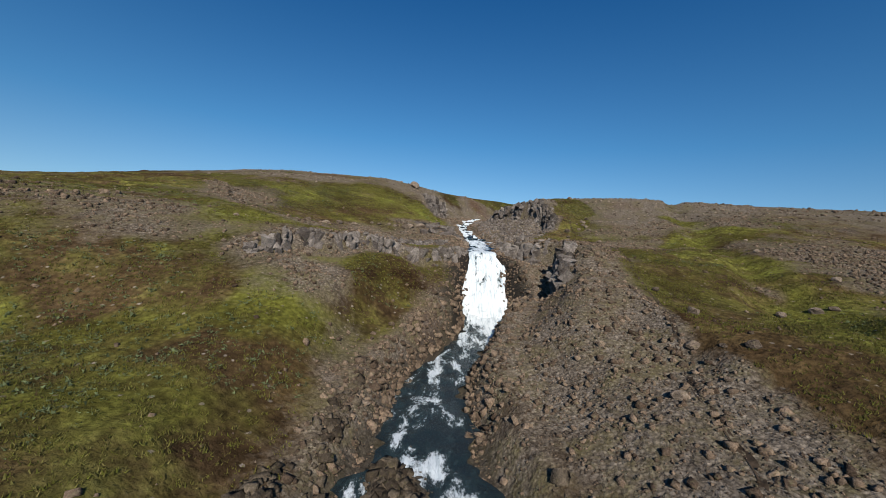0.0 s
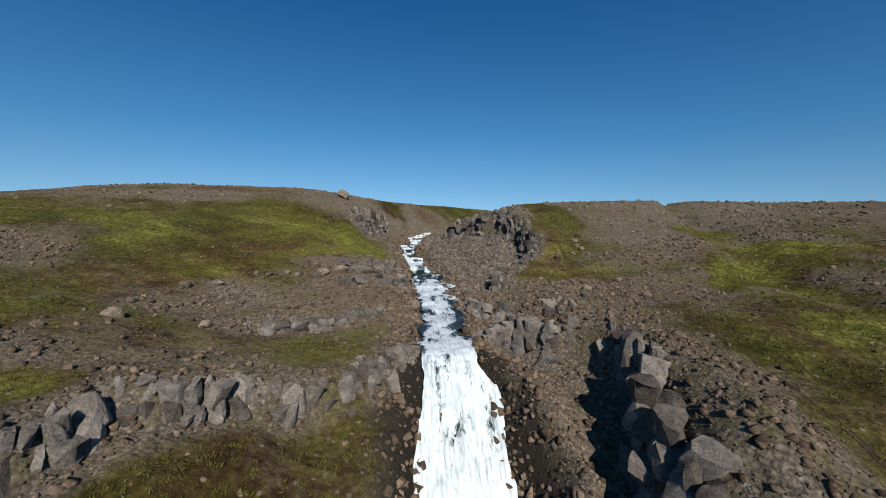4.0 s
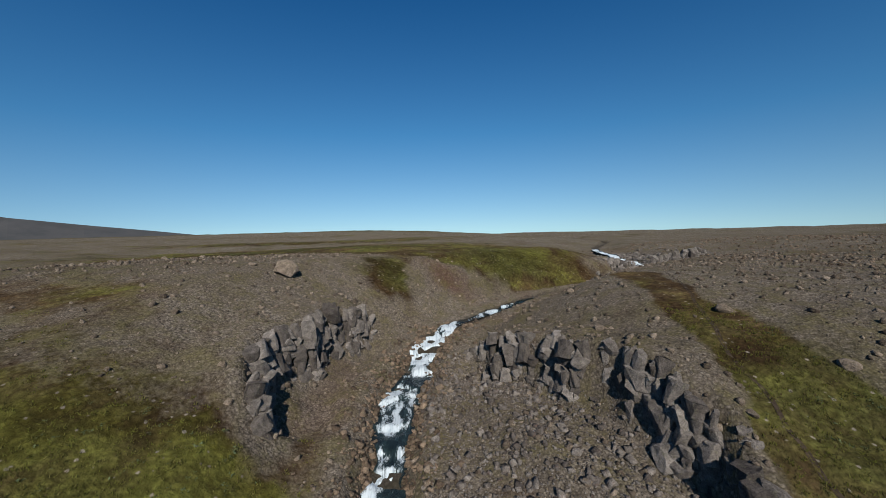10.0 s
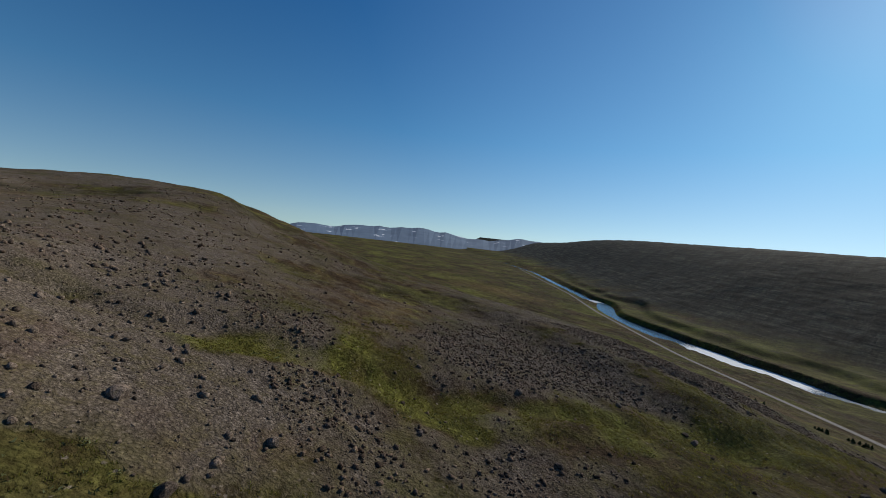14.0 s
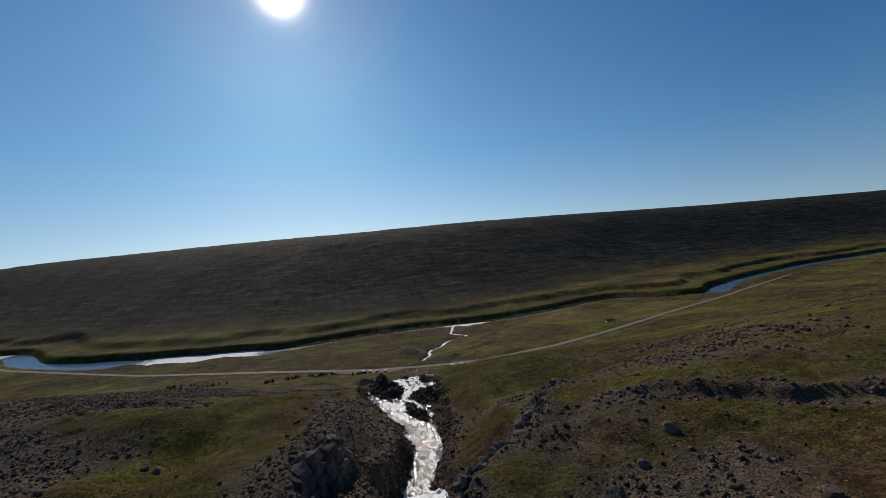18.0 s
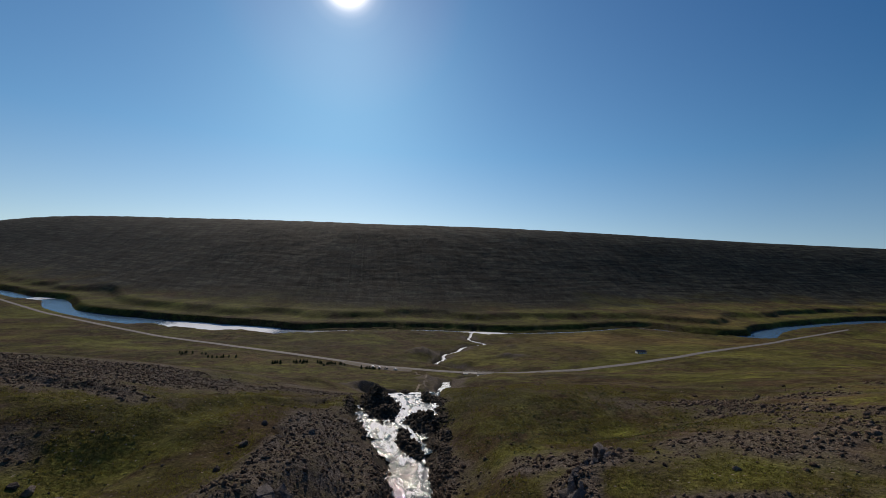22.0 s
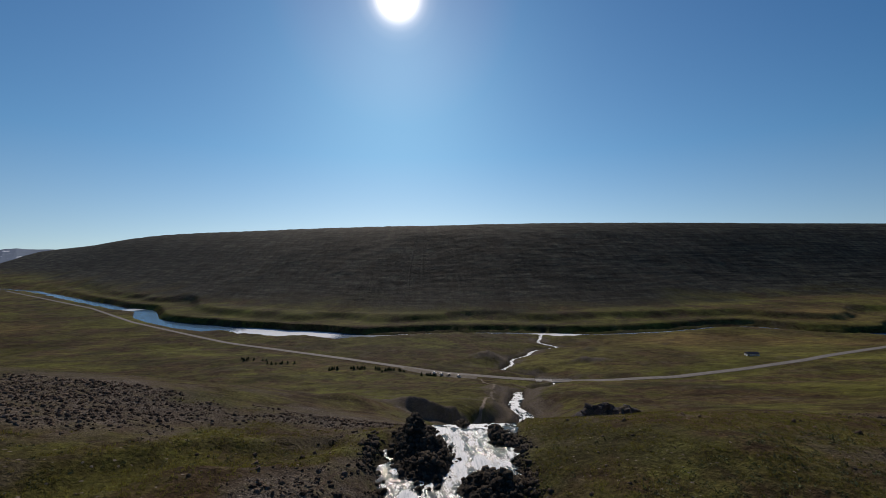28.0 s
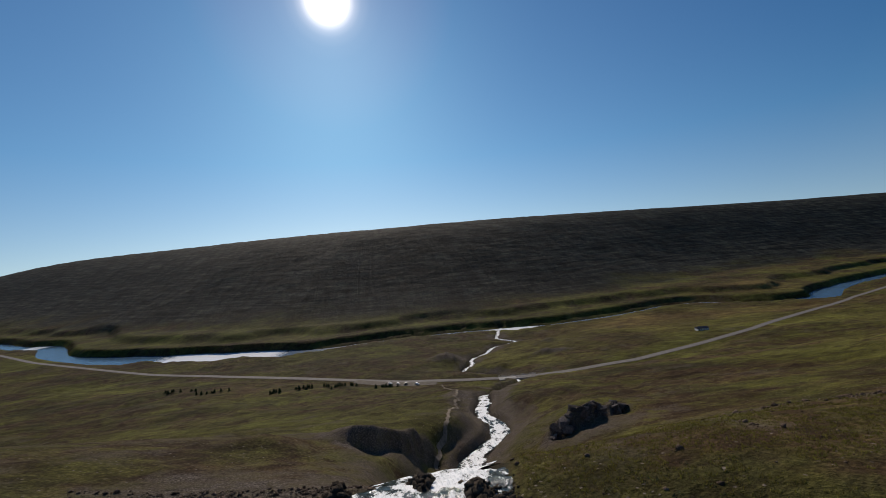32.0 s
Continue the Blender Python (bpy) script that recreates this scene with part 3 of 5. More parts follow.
    edge = number(n, l, "ADD", edge, number(n, l, "MULTIPLY", number(n, l, "SUBTRACT", mid, 0.5), 0.7))
    cover = ramp(n, l, edge, [(0.18, (0, 0, 0)), (0.78, (1, 1, 1))])
    red = mix(n, l, ramp(n, l, number(n, l, "ADD", number(n, l, "MULTIPLY", mid, 0.6), number(n, l, "MULTIPLY", small, 0.4)), [(0.47, (0, 0, 0)), (0.62, (0.6, 0.6, 0.6))]), red, (0.125, 0.112, 0.045))
    # shade in the crevices between stones, painted as darker colour
    gap_shade = ramp(n, l, stones.outputs["Distance"], [(0.25, (1.15, 1.15, 1.15)), (0.6, (0.3, 0.28, 0.27))])
    red = mix(n, l, 0.45, red, gap_shade, "MULTIPLY")
    tuft = n.new("ShaderNodeTexVoronoi")
    tuft.inputs["Scale"].default_value = 1.5
    l.new(where, tuft.inputs["Vector"])
    field = mix(n, l, 0.55, field, ramp(n, l, tuft.outputs["Distance"], [(0.15, (1.2, 1.2, 1.15)), (0.65, (0.4, 0.38, 0.36))]), "MULTIPLY")
    # single pale stones showing through the turf
    lone = n.new("ShaderNodeTexVoronoi")
    lone.inputs["Scale"].default_value = 1.15
    l.new(warp.outputs[0], lone.inputs["Vector"])
    apart = n.new("ShaderNodeSeparateColor")
    l.new(lone.outputs["Color"], apart.inputs[0])
    some = number(n, l, "MULTIPLY", ramp(n, l, apart.outputs[0], [(0.74, (0, 0, 0)), (0.78, (1, 1, 1))]), ramp(n, l, lone.outputs["Distance"], [(0.16, (1, 1, 1)), (0.24, (0, 0, 0))]))
    field = mix(n, l, number(n, l, "MULTIPLY", some, 0.8), field, mix(n, l, apart.outputs[1], (0.12, 0.105, 0.09), (0.3, 0.265, 0.23)))
    colour = mix(n, l, cover, field, red)
    wet = mix(n, l, attribute(n, "wet"), colour, (0.022, 0.02, 0.018))
    layers = n.new("ShaderNodeMapping")
    layers.inputs["Scale"].default_value = (0.009, 0.009, 0.3)
    l.new(where, layers.inputs["Vector"])
    strata = ramp(n, l, noise_node(n, l, 1.0, 5, 0.65, layers.outputs[0], 0.2), [(0.36, (0.45, 0.45, 0.45)), (0.5, (0.85, 0.85, 0.85)), (0.64, (1.7, 1.65, 1.5))])
    gully = n.new("ShaderNodeMapping")
    gully.inputs["Scale"].default_value = (0.07, 0.008, 0.012)
    l.new(where, gully.inputs["Vector"])
    strata = mix(n, l, 0.6, strata, ramp(n, l, noise_node(n, l, 1.0, 4, 0.6, gully.outputs[0]), [(0.38, (0.6, 0.6, 0.6)), (0.6, (1.3, 1.3, 1.3))]), "MULTIPLY")
    # shade of the north-facing hill, put into a darker, bluer base colour
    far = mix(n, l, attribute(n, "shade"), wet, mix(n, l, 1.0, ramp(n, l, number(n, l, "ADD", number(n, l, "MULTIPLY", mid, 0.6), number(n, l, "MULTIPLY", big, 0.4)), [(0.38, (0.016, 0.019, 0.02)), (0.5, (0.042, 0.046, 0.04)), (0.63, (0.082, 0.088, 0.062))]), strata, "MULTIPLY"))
    l.new(mix(n, l, 1.0, far, (1.0, 0.94, 0.88), "MULTIPLY"), s.inputs["Base Color"])
    s.inputs["Roughness"].default_value = 0.95
    s.inputs["Diffuse Roughness"].default_value = 0.6
    s.inputs["Specular IOR Level"].default_value = 0.04
    height = number(n, l, "ADD", number(n, l, "MULTIPLY", small, 0.9), number(n, l, "MULTIPLY", stones.outputs["Distance"], -0.28))
    height = number(n, l, "ADD", height, number(n, l, "MULTIPLY", mid, 2.6))
    bump(n, l, s, height, 1.0, 0.35)
    broad = n.new("ShaderNodeBump")
    broad.inputs["Distance"].default_value = 0.5
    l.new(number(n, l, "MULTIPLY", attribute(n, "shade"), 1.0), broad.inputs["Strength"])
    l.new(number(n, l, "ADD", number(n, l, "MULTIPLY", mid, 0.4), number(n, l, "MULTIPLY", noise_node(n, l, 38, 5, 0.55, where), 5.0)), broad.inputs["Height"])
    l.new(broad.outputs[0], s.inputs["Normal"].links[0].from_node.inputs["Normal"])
    return m


def rock_material(name, dark, pale, tint):
    m, n, l, s = material(name)
    where = n.new("ShaderNodeNewGeometry").outputs["Position"]
    mid, small = noise_node(n, l, 0.8, 6, 0.7, where), noise_node(n, l, 0.14, 5, 0.7, where)
    base = mix(n, l, ramp(n, l, mid, [(0.3, (0, 0, 0)), (0.7, (1, 1, 1))]), dark, pale)
    own = n.new("ShaderNodeObjectInfo").outputs["Random"]
    island = n.new("ShaderNodeNewGeometry").outputs["Random Per Island"]
    base = mix(n, l, 0.85, base, mix(n, l, number(n, l, "FRACT", number(n, l, "ADD", own, island)), (0.35, 0.31, 0.29), (1.5, 1.44, 1.38)), "MULTIPLY")
    base = mix(n, l, ramp(n, l, noise_node(n, l, 0.35, 4, 0.6, where), [(0.56, (0, 0, 0)), (0.7, (0.7, 0.7, 0.7))]), base, tint)
    base = mix(n, l, 0.8, base, ramp(n, l, small, [(0.32, (0.33, 0.32, 0.32)), (0.66, (1.1, 1.1, 1.12))]), "MULTIPLY")
    l.new(base, s.inputs["Base Color"])
    s.inputs["Roughness"].default_value = 0.9
    s.inputs["Diffuse Roughness"].default_value = 0.8
    s.inputs["Specular IOR Level"].default_value = 0.06
    bump(n, l, s, number(n, l, "ADD", mid, number(n, l, "MULTIPLY", small, 0.5)), 1.0, 0.3)
    return m


def water_material():
    m, n, l, s = material("water")
    where = n.new("ShaderNodeTexCoord").outputs["Object"]
    stretch = n.new("ShaderNodeMapping")
    stretch.inputs["Scale"].default_value = (1, 0.45, 0.35)
    l.new(where, stretch.inputs["Vector"])
    big = noise_node(n, l, 1.5, 6, 0.68, stretch.outputs[0], 0.6)
    fine = noise_node(n, l, 0.22, 5, 0.65, stretch.outputs[0])
    foam = number(n, l, "ADD", attribute(n, "foam"), number(n, l, "MULTIPLY", number(n, l, "SUBTRACT", big, 0.5), 2.4))
    foam = number(n, l, "ADD", foam, number(n, l, "MULTIPLY", number(n, l, "SUBTRACT", fine, 0.5), 0.9))
    cover = ramp(n, l, foam, [(0.42, (0, 0, 0)), (0.72, (1, 1, 1))])
    deep = mix(n, l, big, (0.008, 0.014, 0.016), (0.02, 0.03, 0.03))
    teal = mix(n, l, ramp(n, l, foam, [(0.1, (0, 0, 0)), (0.5, (1, 1, 1))]), deep, (0.03, 0.045, 0.045))
    fall = n.new("ShaderNodeMapping")
    fall.inputs["Scale"].default_value = (1, 0.1, 0.07)
    l.new(where, fall.inputs["Vector"])
    strands = noise_node(n, l, 0.3, 6, 0.7, fall.outputs[0], 0.3)
    white = mix(n, l, ramp(n, l, number(n, l, "ADD", number(n, l, "MULTIPLY", strands, 0.85), number(n, l, "MULTIPLY", fine, 0.15)), [(0.34, (0, 0, 0)), (0.52, (1, 1, 1))]), (0.3, 0.36, 0.4), (0.66, 0.69, 0.71))
    l.new(mix(n, l, cover, teal, white), s.inputs["Base Color"])
    l.new(ramp(n, l, cover, [(0, (0.12, 0.12, 0.12)), (1, (0.75, 0.75, 0.75))]), s.inputs["Roughness"])
    s.inputs["IOR"].default_value = 1.33
    bump(n, l, s, number(n, l, "ADD", big, number(n, l, "MULTIPLY", fine, 0.5)), 0.8, 0.25)
    return m


def river_material():
    m, n, l, s = material("river")
    where = n.new("ShaderNodeTexCoord").outputs["Object"]
    calm = mix(n, l, noise_node(n, l, 30, 3, vector=where), (0.03, 0.07, 0.13), (0.06, 0.11, 0.17))
    # white of the riffles, with the sun's glint painted in as foam
    rough = number(n, l, "ADD", attribute(n, "foam"), number(n, l, "MULTIPLY", number(n, l, "SUBTRACT", noise_node(n, l, 3, 5, 0.7, where), 0.5), 1.6))
    l.new(mix(n, l, ramp(n, l, rough, [(0.45, (0, 0, 0)), (0.8, (1, 1, 1))]), calm, (0.82, 0.85, 0.87)), s.inputs["Base Color"])
    s.inputs["Roughness"].default_value, s.inputs["IOR"].default_value = 0.16, 1.33
    bump(n, l, s, noise_node(n, l, 1.4, 4, 0.6, where), 0.35, 0.25)
    return m


def plain(name, colour, roughness=0.7, metal=0.0, grain=0.15, size=0.3):
    m, n, l, s = material(name)
    where = n.new("ShaderNodeTexCoord").outputs["Object"]
    f = noise_node(n, l, size, 5, 0.6, where)
    low, high = tuple(c * (1 - 2 * grain) for c in colour), tuple(min(1, c * (1 + 2 * grain)) for c in colour)
    l.new(mix(n, l, ramp(n, l, f, [(0.3, (0, 0, 0)), (0.7, (1, 1, 1))]), low, high), s.inputs["Base Color"])
    s.inputs["Roughness"].default_value, s.inputs["Metallic"].default_value = roughness, metal
    s.inputs["Specular IOR Level"].default_value = 0.08 if roughness > 0.79 else 0.5
    return m


GROUND, WATER, RIVER = ground_material(), water_material(), river_material()
BASALT = rock_material("basalt", (0.095, 0.084, 0.077), (0.27, 0.24, 0.22), (0.16, 0.145, 0.095))
RUBBLE = rock_material("rubble", (0.085, 0.067, 0.052), (0.31, 0.25, 0.198), (0.18, 0.152, 0.09))
GREY_RUBBLE = rock_material("grey_rubble", (0.095, 0.083, 0.075), (0.27, 0.24, 0.217), (0.16, 0.1, 0.078))
BROWN_ROCK = rock_material("brown_rock", (0.085, 0.064, 0.048), (0.28, 0.208, 0.152), (0.18, 0.16, 0.09))

# ---- ground: one sheet ----
def sheet(name, xs, ys, z, mat, marks):
    nx, ny = len(xs), len(ys)
    me = bpy.data.meshes.new(name)
    gx, gy = np.meshgrid(xs, ys)
    me.vertices.add(nx * ny)
    me.vertices.foreach_set("co", np.stack([gx, gy, z], -1).astype(np.float32).ravel())
    i = np.arange((ny - 1) * (nx - 1))
    a = (i // (nx - 1)) * nx + i % (nx - 1)
    quads = np.stack([a, a + 1, a + 1 + nx, a + nx], -1).astype(np.int32)
    me.loops.add(quads.size)
    me.loops.foreach_set("vertex_index", quads.ravel())
    me.polygons.add(len(quads))
    me.polygons.foreach_set("loop_start", np.arange(0, quads.size, 4, dtype=np.int32))
    me.polygons.foreach_set("use_smooth", np.ones(len(quads), bool))
    me.update(calc_edges=True)
    for key, values in marks.items():
        me.attributes.new(key, "FLOAT", "POINT").data.foreach_set("value", values.astype(np.float32).ravel())
    me.materials.append(mat)
    return new(name, me)


def stations(marks):
    """Grid lines from (place, step) marks; the step glides between them."""
    at, steps = [m[0] for m in marks], [m[1] for m in marks]
    out = [at[0]]
    while out[-1] < at[-1]:
        out.append(out[-1] + float(np.interp(out[-1], at, steps)))
    return np.array(out)


GX = stations([(-4600, 120), (-2000, 30), (-1000, 9), (-400, 6), (-200, 4), (-95, 0.68), (125, 0.68), (230, 4), (500, 7), (1000, 9), (2000, 30), (4600, 120)])
GY = stations([(-3600, 160), (-1800, 60), (-1200, 8), (-950, 5.5), (-250, 4.5), (-130, 2.5), (-30, 0.7), (232, 0.68), (330, 4), (600, 14), (3000, 160)])
gx, gy = np.meshgrid(GX, GY)
gz = land(gx, gy)
stony = rockiness(gx, gy)
gu = gx - stream_x(gy)
def ellipses(x, y, spots):
    total = np.zeros(np.shape(x))
    for cx, cy, rx, ry, v in spots:
        total = total + v * np.exp(-(((x - cx) / rx) ** 2 + ((y - cy) / ry) ** 2))
    return total


lush = smooth(9, 2, np.abs(line_distance(gx, gy, GULLY)[0] + 9 * fractal(gx, gy, 22, 94, 3))) * (0.6 + 0.6 * fractal(gx, gy, 10, 54, 3))
lush = lush + 0.55 * smooth(0.1, 0.7, fractal(gx, gy, 26, 55, 3)) * smooth(0.4, 0.1, stony) * smooth(-260, -60, gy) * smooth(300, 200, gy)
lush = lush + ellipses(gx, gy, [(-22, 142, 20, 20, 0.6), (-30, 118, 16, 12, 0.4), (-16, 40, 12, 14, 0.9), (-34, 44, 22, 24, 1.0), (-10, 58, 7, 8, 0.9), (-60, 80, 26, 18, 0.6), (70, 66, 12, 20, 0.2), (110, -330, 120, 22, 0.5), (30, 190, 14, 10, 0.5), (-80, 60, 30, 18, 0.4), (60, 100, 14, 12, 0.15), (38, 54, 9, 16, 0.05), (-24, 26, 20, 16, 0.5), (48, 20, 16, 18, 0.5), (20, 277, 70, 20, 0.3), (60, -300, 150, 50, 0.5), (17, 236, 14, 8, 0.4), (50, 155, 6, 16, 0.1)]) * (0.6 + 1.0 * fractal(gx, gy, 9, 56, 4))
field = ellipses(gx, gy, [(-420, -540, 130, 60, 0.9), (-800, -680, 90, 50, 0.8), (-700, -500, 140, 40, 0.4), (900, -700, 160, 70, 0.8)]) + 0.15 * smooth(0, 0.5, fractal(gx, gy, 160, 59, 3)) * smooth(-300, -420, gy)
lush = lush + ellipses(gx, gy, [(6, 220, 9, 9, 0.25), (-40, 246, 60, 10, 0.2), (48, 250, 26, 10, 0.2)])
lush = lush + smooth(-40, -110, gy) * (0.05 + 0.65 * smooth(-0.1, 0.6, fractal(gx * 0.45, gy, 46, 53, 5, 0.6)))
lush = lush + 0.6 * smooth(0.0, 0.35, fractal(gx * 0.6, gy, 75, 66, 4)) * smooth(-60, -160, gy)
far_bank = line_distance(gx, gy, RIVER_LINE)[0]
lush = lush + 0.7 * smooth(26, 40, far_bank) * smooth(120, 80, far_bank) * smooth(-0.3, 0.4, fractal(gx * 0.5, gy, 40, 52, 3))
red = 0.85 * np.exp(-(((gx - 20) / 7) ** 2 + ((gy - 229) / 3) ** 2)) + smooth(0.35, 0.6, fractal(gx, gy, 9, 57, 3)) * smooth(14, 4, np.hypot(gx - 30, gy - 138)) + 0.3 * smooth(0.5, 0.8, fractal(gx, gy, 14, 58, 3))
wet = smooth(glide(gy, way_y, way_w) + 1.6, glide(gy, way_y, way_w) + 0.2, np.abs(gu)) * smooth(-655, -635, gy) * 0.7 + 0.9 * smooth(8.5, 5.5, np.abs(gu + fractal(gx, gy, 3, 61, 3) * 2)) * smooth(62, 67, gy) * smooth(90, 85, gy)
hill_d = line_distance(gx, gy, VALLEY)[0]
# mask for the shade painted onto the hill across the river
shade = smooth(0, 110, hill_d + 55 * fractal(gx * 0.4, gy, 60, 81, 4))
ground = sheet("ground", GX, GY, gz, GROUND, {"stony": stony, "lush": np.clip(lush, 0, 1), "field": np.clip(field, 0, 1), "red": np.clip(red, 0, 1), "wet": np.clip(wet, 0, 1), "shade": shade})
tagged(ground, "brown stony hillside with patches of green moss and grass", "ground", kind="structure")

# ---- water ----
FOAM_Y = (-680, -560, -110, -70, -16, 4, 18, 25, 29, 40, 46, 60, 66, 70, 86, 91, 100, 120, 131, 135, 142, 146, 156, 164, 172, 177, 183, 186, 190, 204, 209, 214, 218, 222, 250, 260, 420)
FOAM = (0.75, 0.8, 0.75, 0.9, 0.75, 0.62, 0.6, 0.5, 0.28, 0.36, 0.55, 0.56, 0.62, 1.2, 1.2, 0.62, 0.66, 0.8, 0.75, 0.2, 0.22, 0.7, 0.7, 0.42, 0.4, 0.55, 0.5, 0.05, 0.85, 0.9, 0.3, 0.3, 0.8, 0.15, 0.1, 0.7, 0.5)


def ribbon(name, mat, y0, y1, step, across, lift, widen=0.0):
    ys = np.arange(y0, y1 + step / 2, step)
    side = np.linspace(-1, 1, across)
    y = ys[:, None] + 0 * side[None]
    half = glide(ys, way_y, way_w) + widen
    x = stream_x(ys)[:, None] + half[:, None] * side[None] * (1 + (0.5 if step > 0.2 else 0.22) * fractal(ys[:, None] + 0 * side[None], 40.0 * np.sign(side)[None] + 0 * ys[:, None], 4, 24, 3) * np.abs(side)[None] ** 2)
    warp = y + 2.4 * fractal(x, y, 2.6, 26, 3) * smooth(88, 94, y) * smooth(330, 320, y)
    z = stream_z(warp) + lift + 0.3 * smooth(67, 71, y) * smooth(86.4, 84, y) + 0.12 * fractal(x, y, 1.7, 21, 3) + 0 * side[None]
    steep = np.abs(stream_z(warp + 0.5) - stream_z(warp - 0.5))
    still = glide(ys, FOAM_Y, FOAM)[:, None]
    foam = np.clip(still + 0.2 * smooth(0.08, 0.25, steep) * smooth(88, 95, y) + 0.6 * fractal(x * 1.8, y * 0.6, 2.6, 23, 4) - 0.45 * np.abs(side)[None] ** 4 * smooth(0.6, 0.3, steep), 0, 1.9)
    z = z + 0.3 * smooth(0.1, 0.5, steep) * fractal(x, y, 0.9, 22, 3) + 0.5 * smooth(0.5, 1.0, steep) * fractal(x, y * 0.18, 0.7, 25, 3)
    me = bpy.data.meshes.new(name)
    verts = np.stack([x, y, z], -1).reshape(-1, 3)
    n = across
    faces = [(r * n + c, r * n + c + 1, (r + 1) * n + c + 1, (r + 1) * n + c) for r in range(len(ys) - 1) for c in range(n - 1)]
    me.from_pydata(verts.tolist(), [], faces)
    me.attributes.new("foam", "FLOAT", "POINT").data.foreach_set("value", foam.astype(np.float32).ravel())
    me.polygons.foreach_set("use_smooth", np.ones(len(faces), bool))
    me.materials.append(mat)
    return new(name, me)


tagged(ribbon("upper_stream", WATER, 85.5, 330, 0.4, 17, 0.05), "clear mountain stream with white rapids between rocks", "stream", kind="structure")
tagged(ribbon("waterfall", WATER, 66, 86.5, 0.15, 41, 0.06), "white waterfall sliding down a rock step", "waterfall", kind="structure")
tagged(ribbon("middle_stream", WATER, -16, 66.5, 0.4, 31, 0.05), "shallow stream with white rapids over dark rocks", "stream", kind="structure")
tagged(ribbon("lower_stream", WATER, -642, -15.5, 1.5, 11, 0.05), "foaming white stream running down to the valley", "stream", kind="structure")


def river_strip(name, line, width, z, label):
    pts = []
    for (ax, ay), (bx, by) in zip(line, line[1:]):
        for k in range(12):
            pts.append((ax + (bx - ax) * k / 12, ay + (by - ay) * k / 12))
    pts.append(line[-1])
    p = np.array(pts)
    for _ in range(12):
        p[1:-1] = (p[:-2] + 2 * p[1:-1] + p[2:]) / 4
    d = np.gradient(p, axis=0)
    d /= np.linalg.norm(d, axis=1)[:, None]
    nrm = np.stack([-d[:, 1], d[:, 0]], -1)
    w = 2 * river_half(p[:, 0]) + width
    sides = [p + nrm * (w * s)[:, None] for s in (-0.5, -0.17, 0.17, 0.5)]
    verts = [(float(q[i, 0]), float(q[i, 1]), z) for i in range(len(p)) for q in sides]
    faces = [(i * 4 + c, i * 4 + c + 1, i * 4 + c + 5, i * 4 + c + 4) for i in range(len(p) - 1) for c in range(3)]
    me = bpy.data.meshes.new(name)
    me.from_pydata(verts, [], faces)
    px = np.repeat(p[:, 0], 4)
    # rapids, and the stretch where sun glint is painted white
    foam = np.maximum(smooth(110, 190, px) * smooth(420, 300, px), smooth(-285, -250, px) * smooth(-160, -200, px))
    foam = np.maximum(foam, 0.8 * smooth(695, 720, px) * smooth(775, 740, px))
    foam = np.maximum(foam, 0.45 * smooth(-720, -640, px) * smooth(110, 60, px))
    me.attributes.new("foam", "FLOAT", "POINT").data.foreach_set("value", foam.astype(np.float32))
    me.materials.append(RIVER)
    return tagged(new(name, me), label, "river", kind="structure")


river_strip("river", RIVER_LINE, 5, -133.4, "broad blue-grey river winding along the valley floor")

# ---- helpers for things ----
def part(name, bm, mat, parent=None, label="", smooth_faces=False):
    me = bpy.data.meshes.new(name)
    for f in bm.faces:
        f.smooth = smooth_faces
    bm.to_mesh(me)
    bm.free()
    me.materials.append(mat)
    ob = new(name, me)
    if parent is not None:
        ob.parent = parent
    return tagged(ob, label)


def box(bm, sx, sy, sz, x=0.0, y=0.0, z=0.0, bevel=0.0, taper=1.0):
    made = bmesh.ops.create_cube(bm, size=1.0)["verts"]
    for v in made:
        k = taper if v.co.z > 0 else 1.0
        v.co = Vector((v.co.x * sx * k + x, v.co.y * sy * k + y, v.co.z * sz + z))
    if bevel:
        edges = list({e for v in made for e in v.link_edges})
        bmesh.ops.bevel(bm, geom=edges, offset=bevel, segments=2, affect="EDGES")
    return bm


def ground_at(x, y):
    return float(land(np.array([x]), np.array([y]))[0])


def ico(subdivisions):
    bm = bmesh.new()
    bmesh.ops.create_icosphere(bm, subdivisions=subdivisions, radius=1.0)
    v = np.array([p.co for p in bm.verts])
    f = np.array([[q.index for q in p.verts] for p in bm.faces])
    bm.free()
    return v, f


rng = np.random.default_rng(5)


CUBE_V = np.array([(x, y, z) for z in (-1, 1) for y in (-1, 1) for x in (-1, 1)], float) * 0.72
CUBE_F = np.array([(0, 2, 1), (1, 2, 3), (4, 5, 6), (5, 7, 6), (0, 1, 4), (1, 5, 4), (2, 6, 3), (3, 6, 7), (0, 4, 2), (2, 4, 6), (1, 3, 5), (3, 7, 5)])


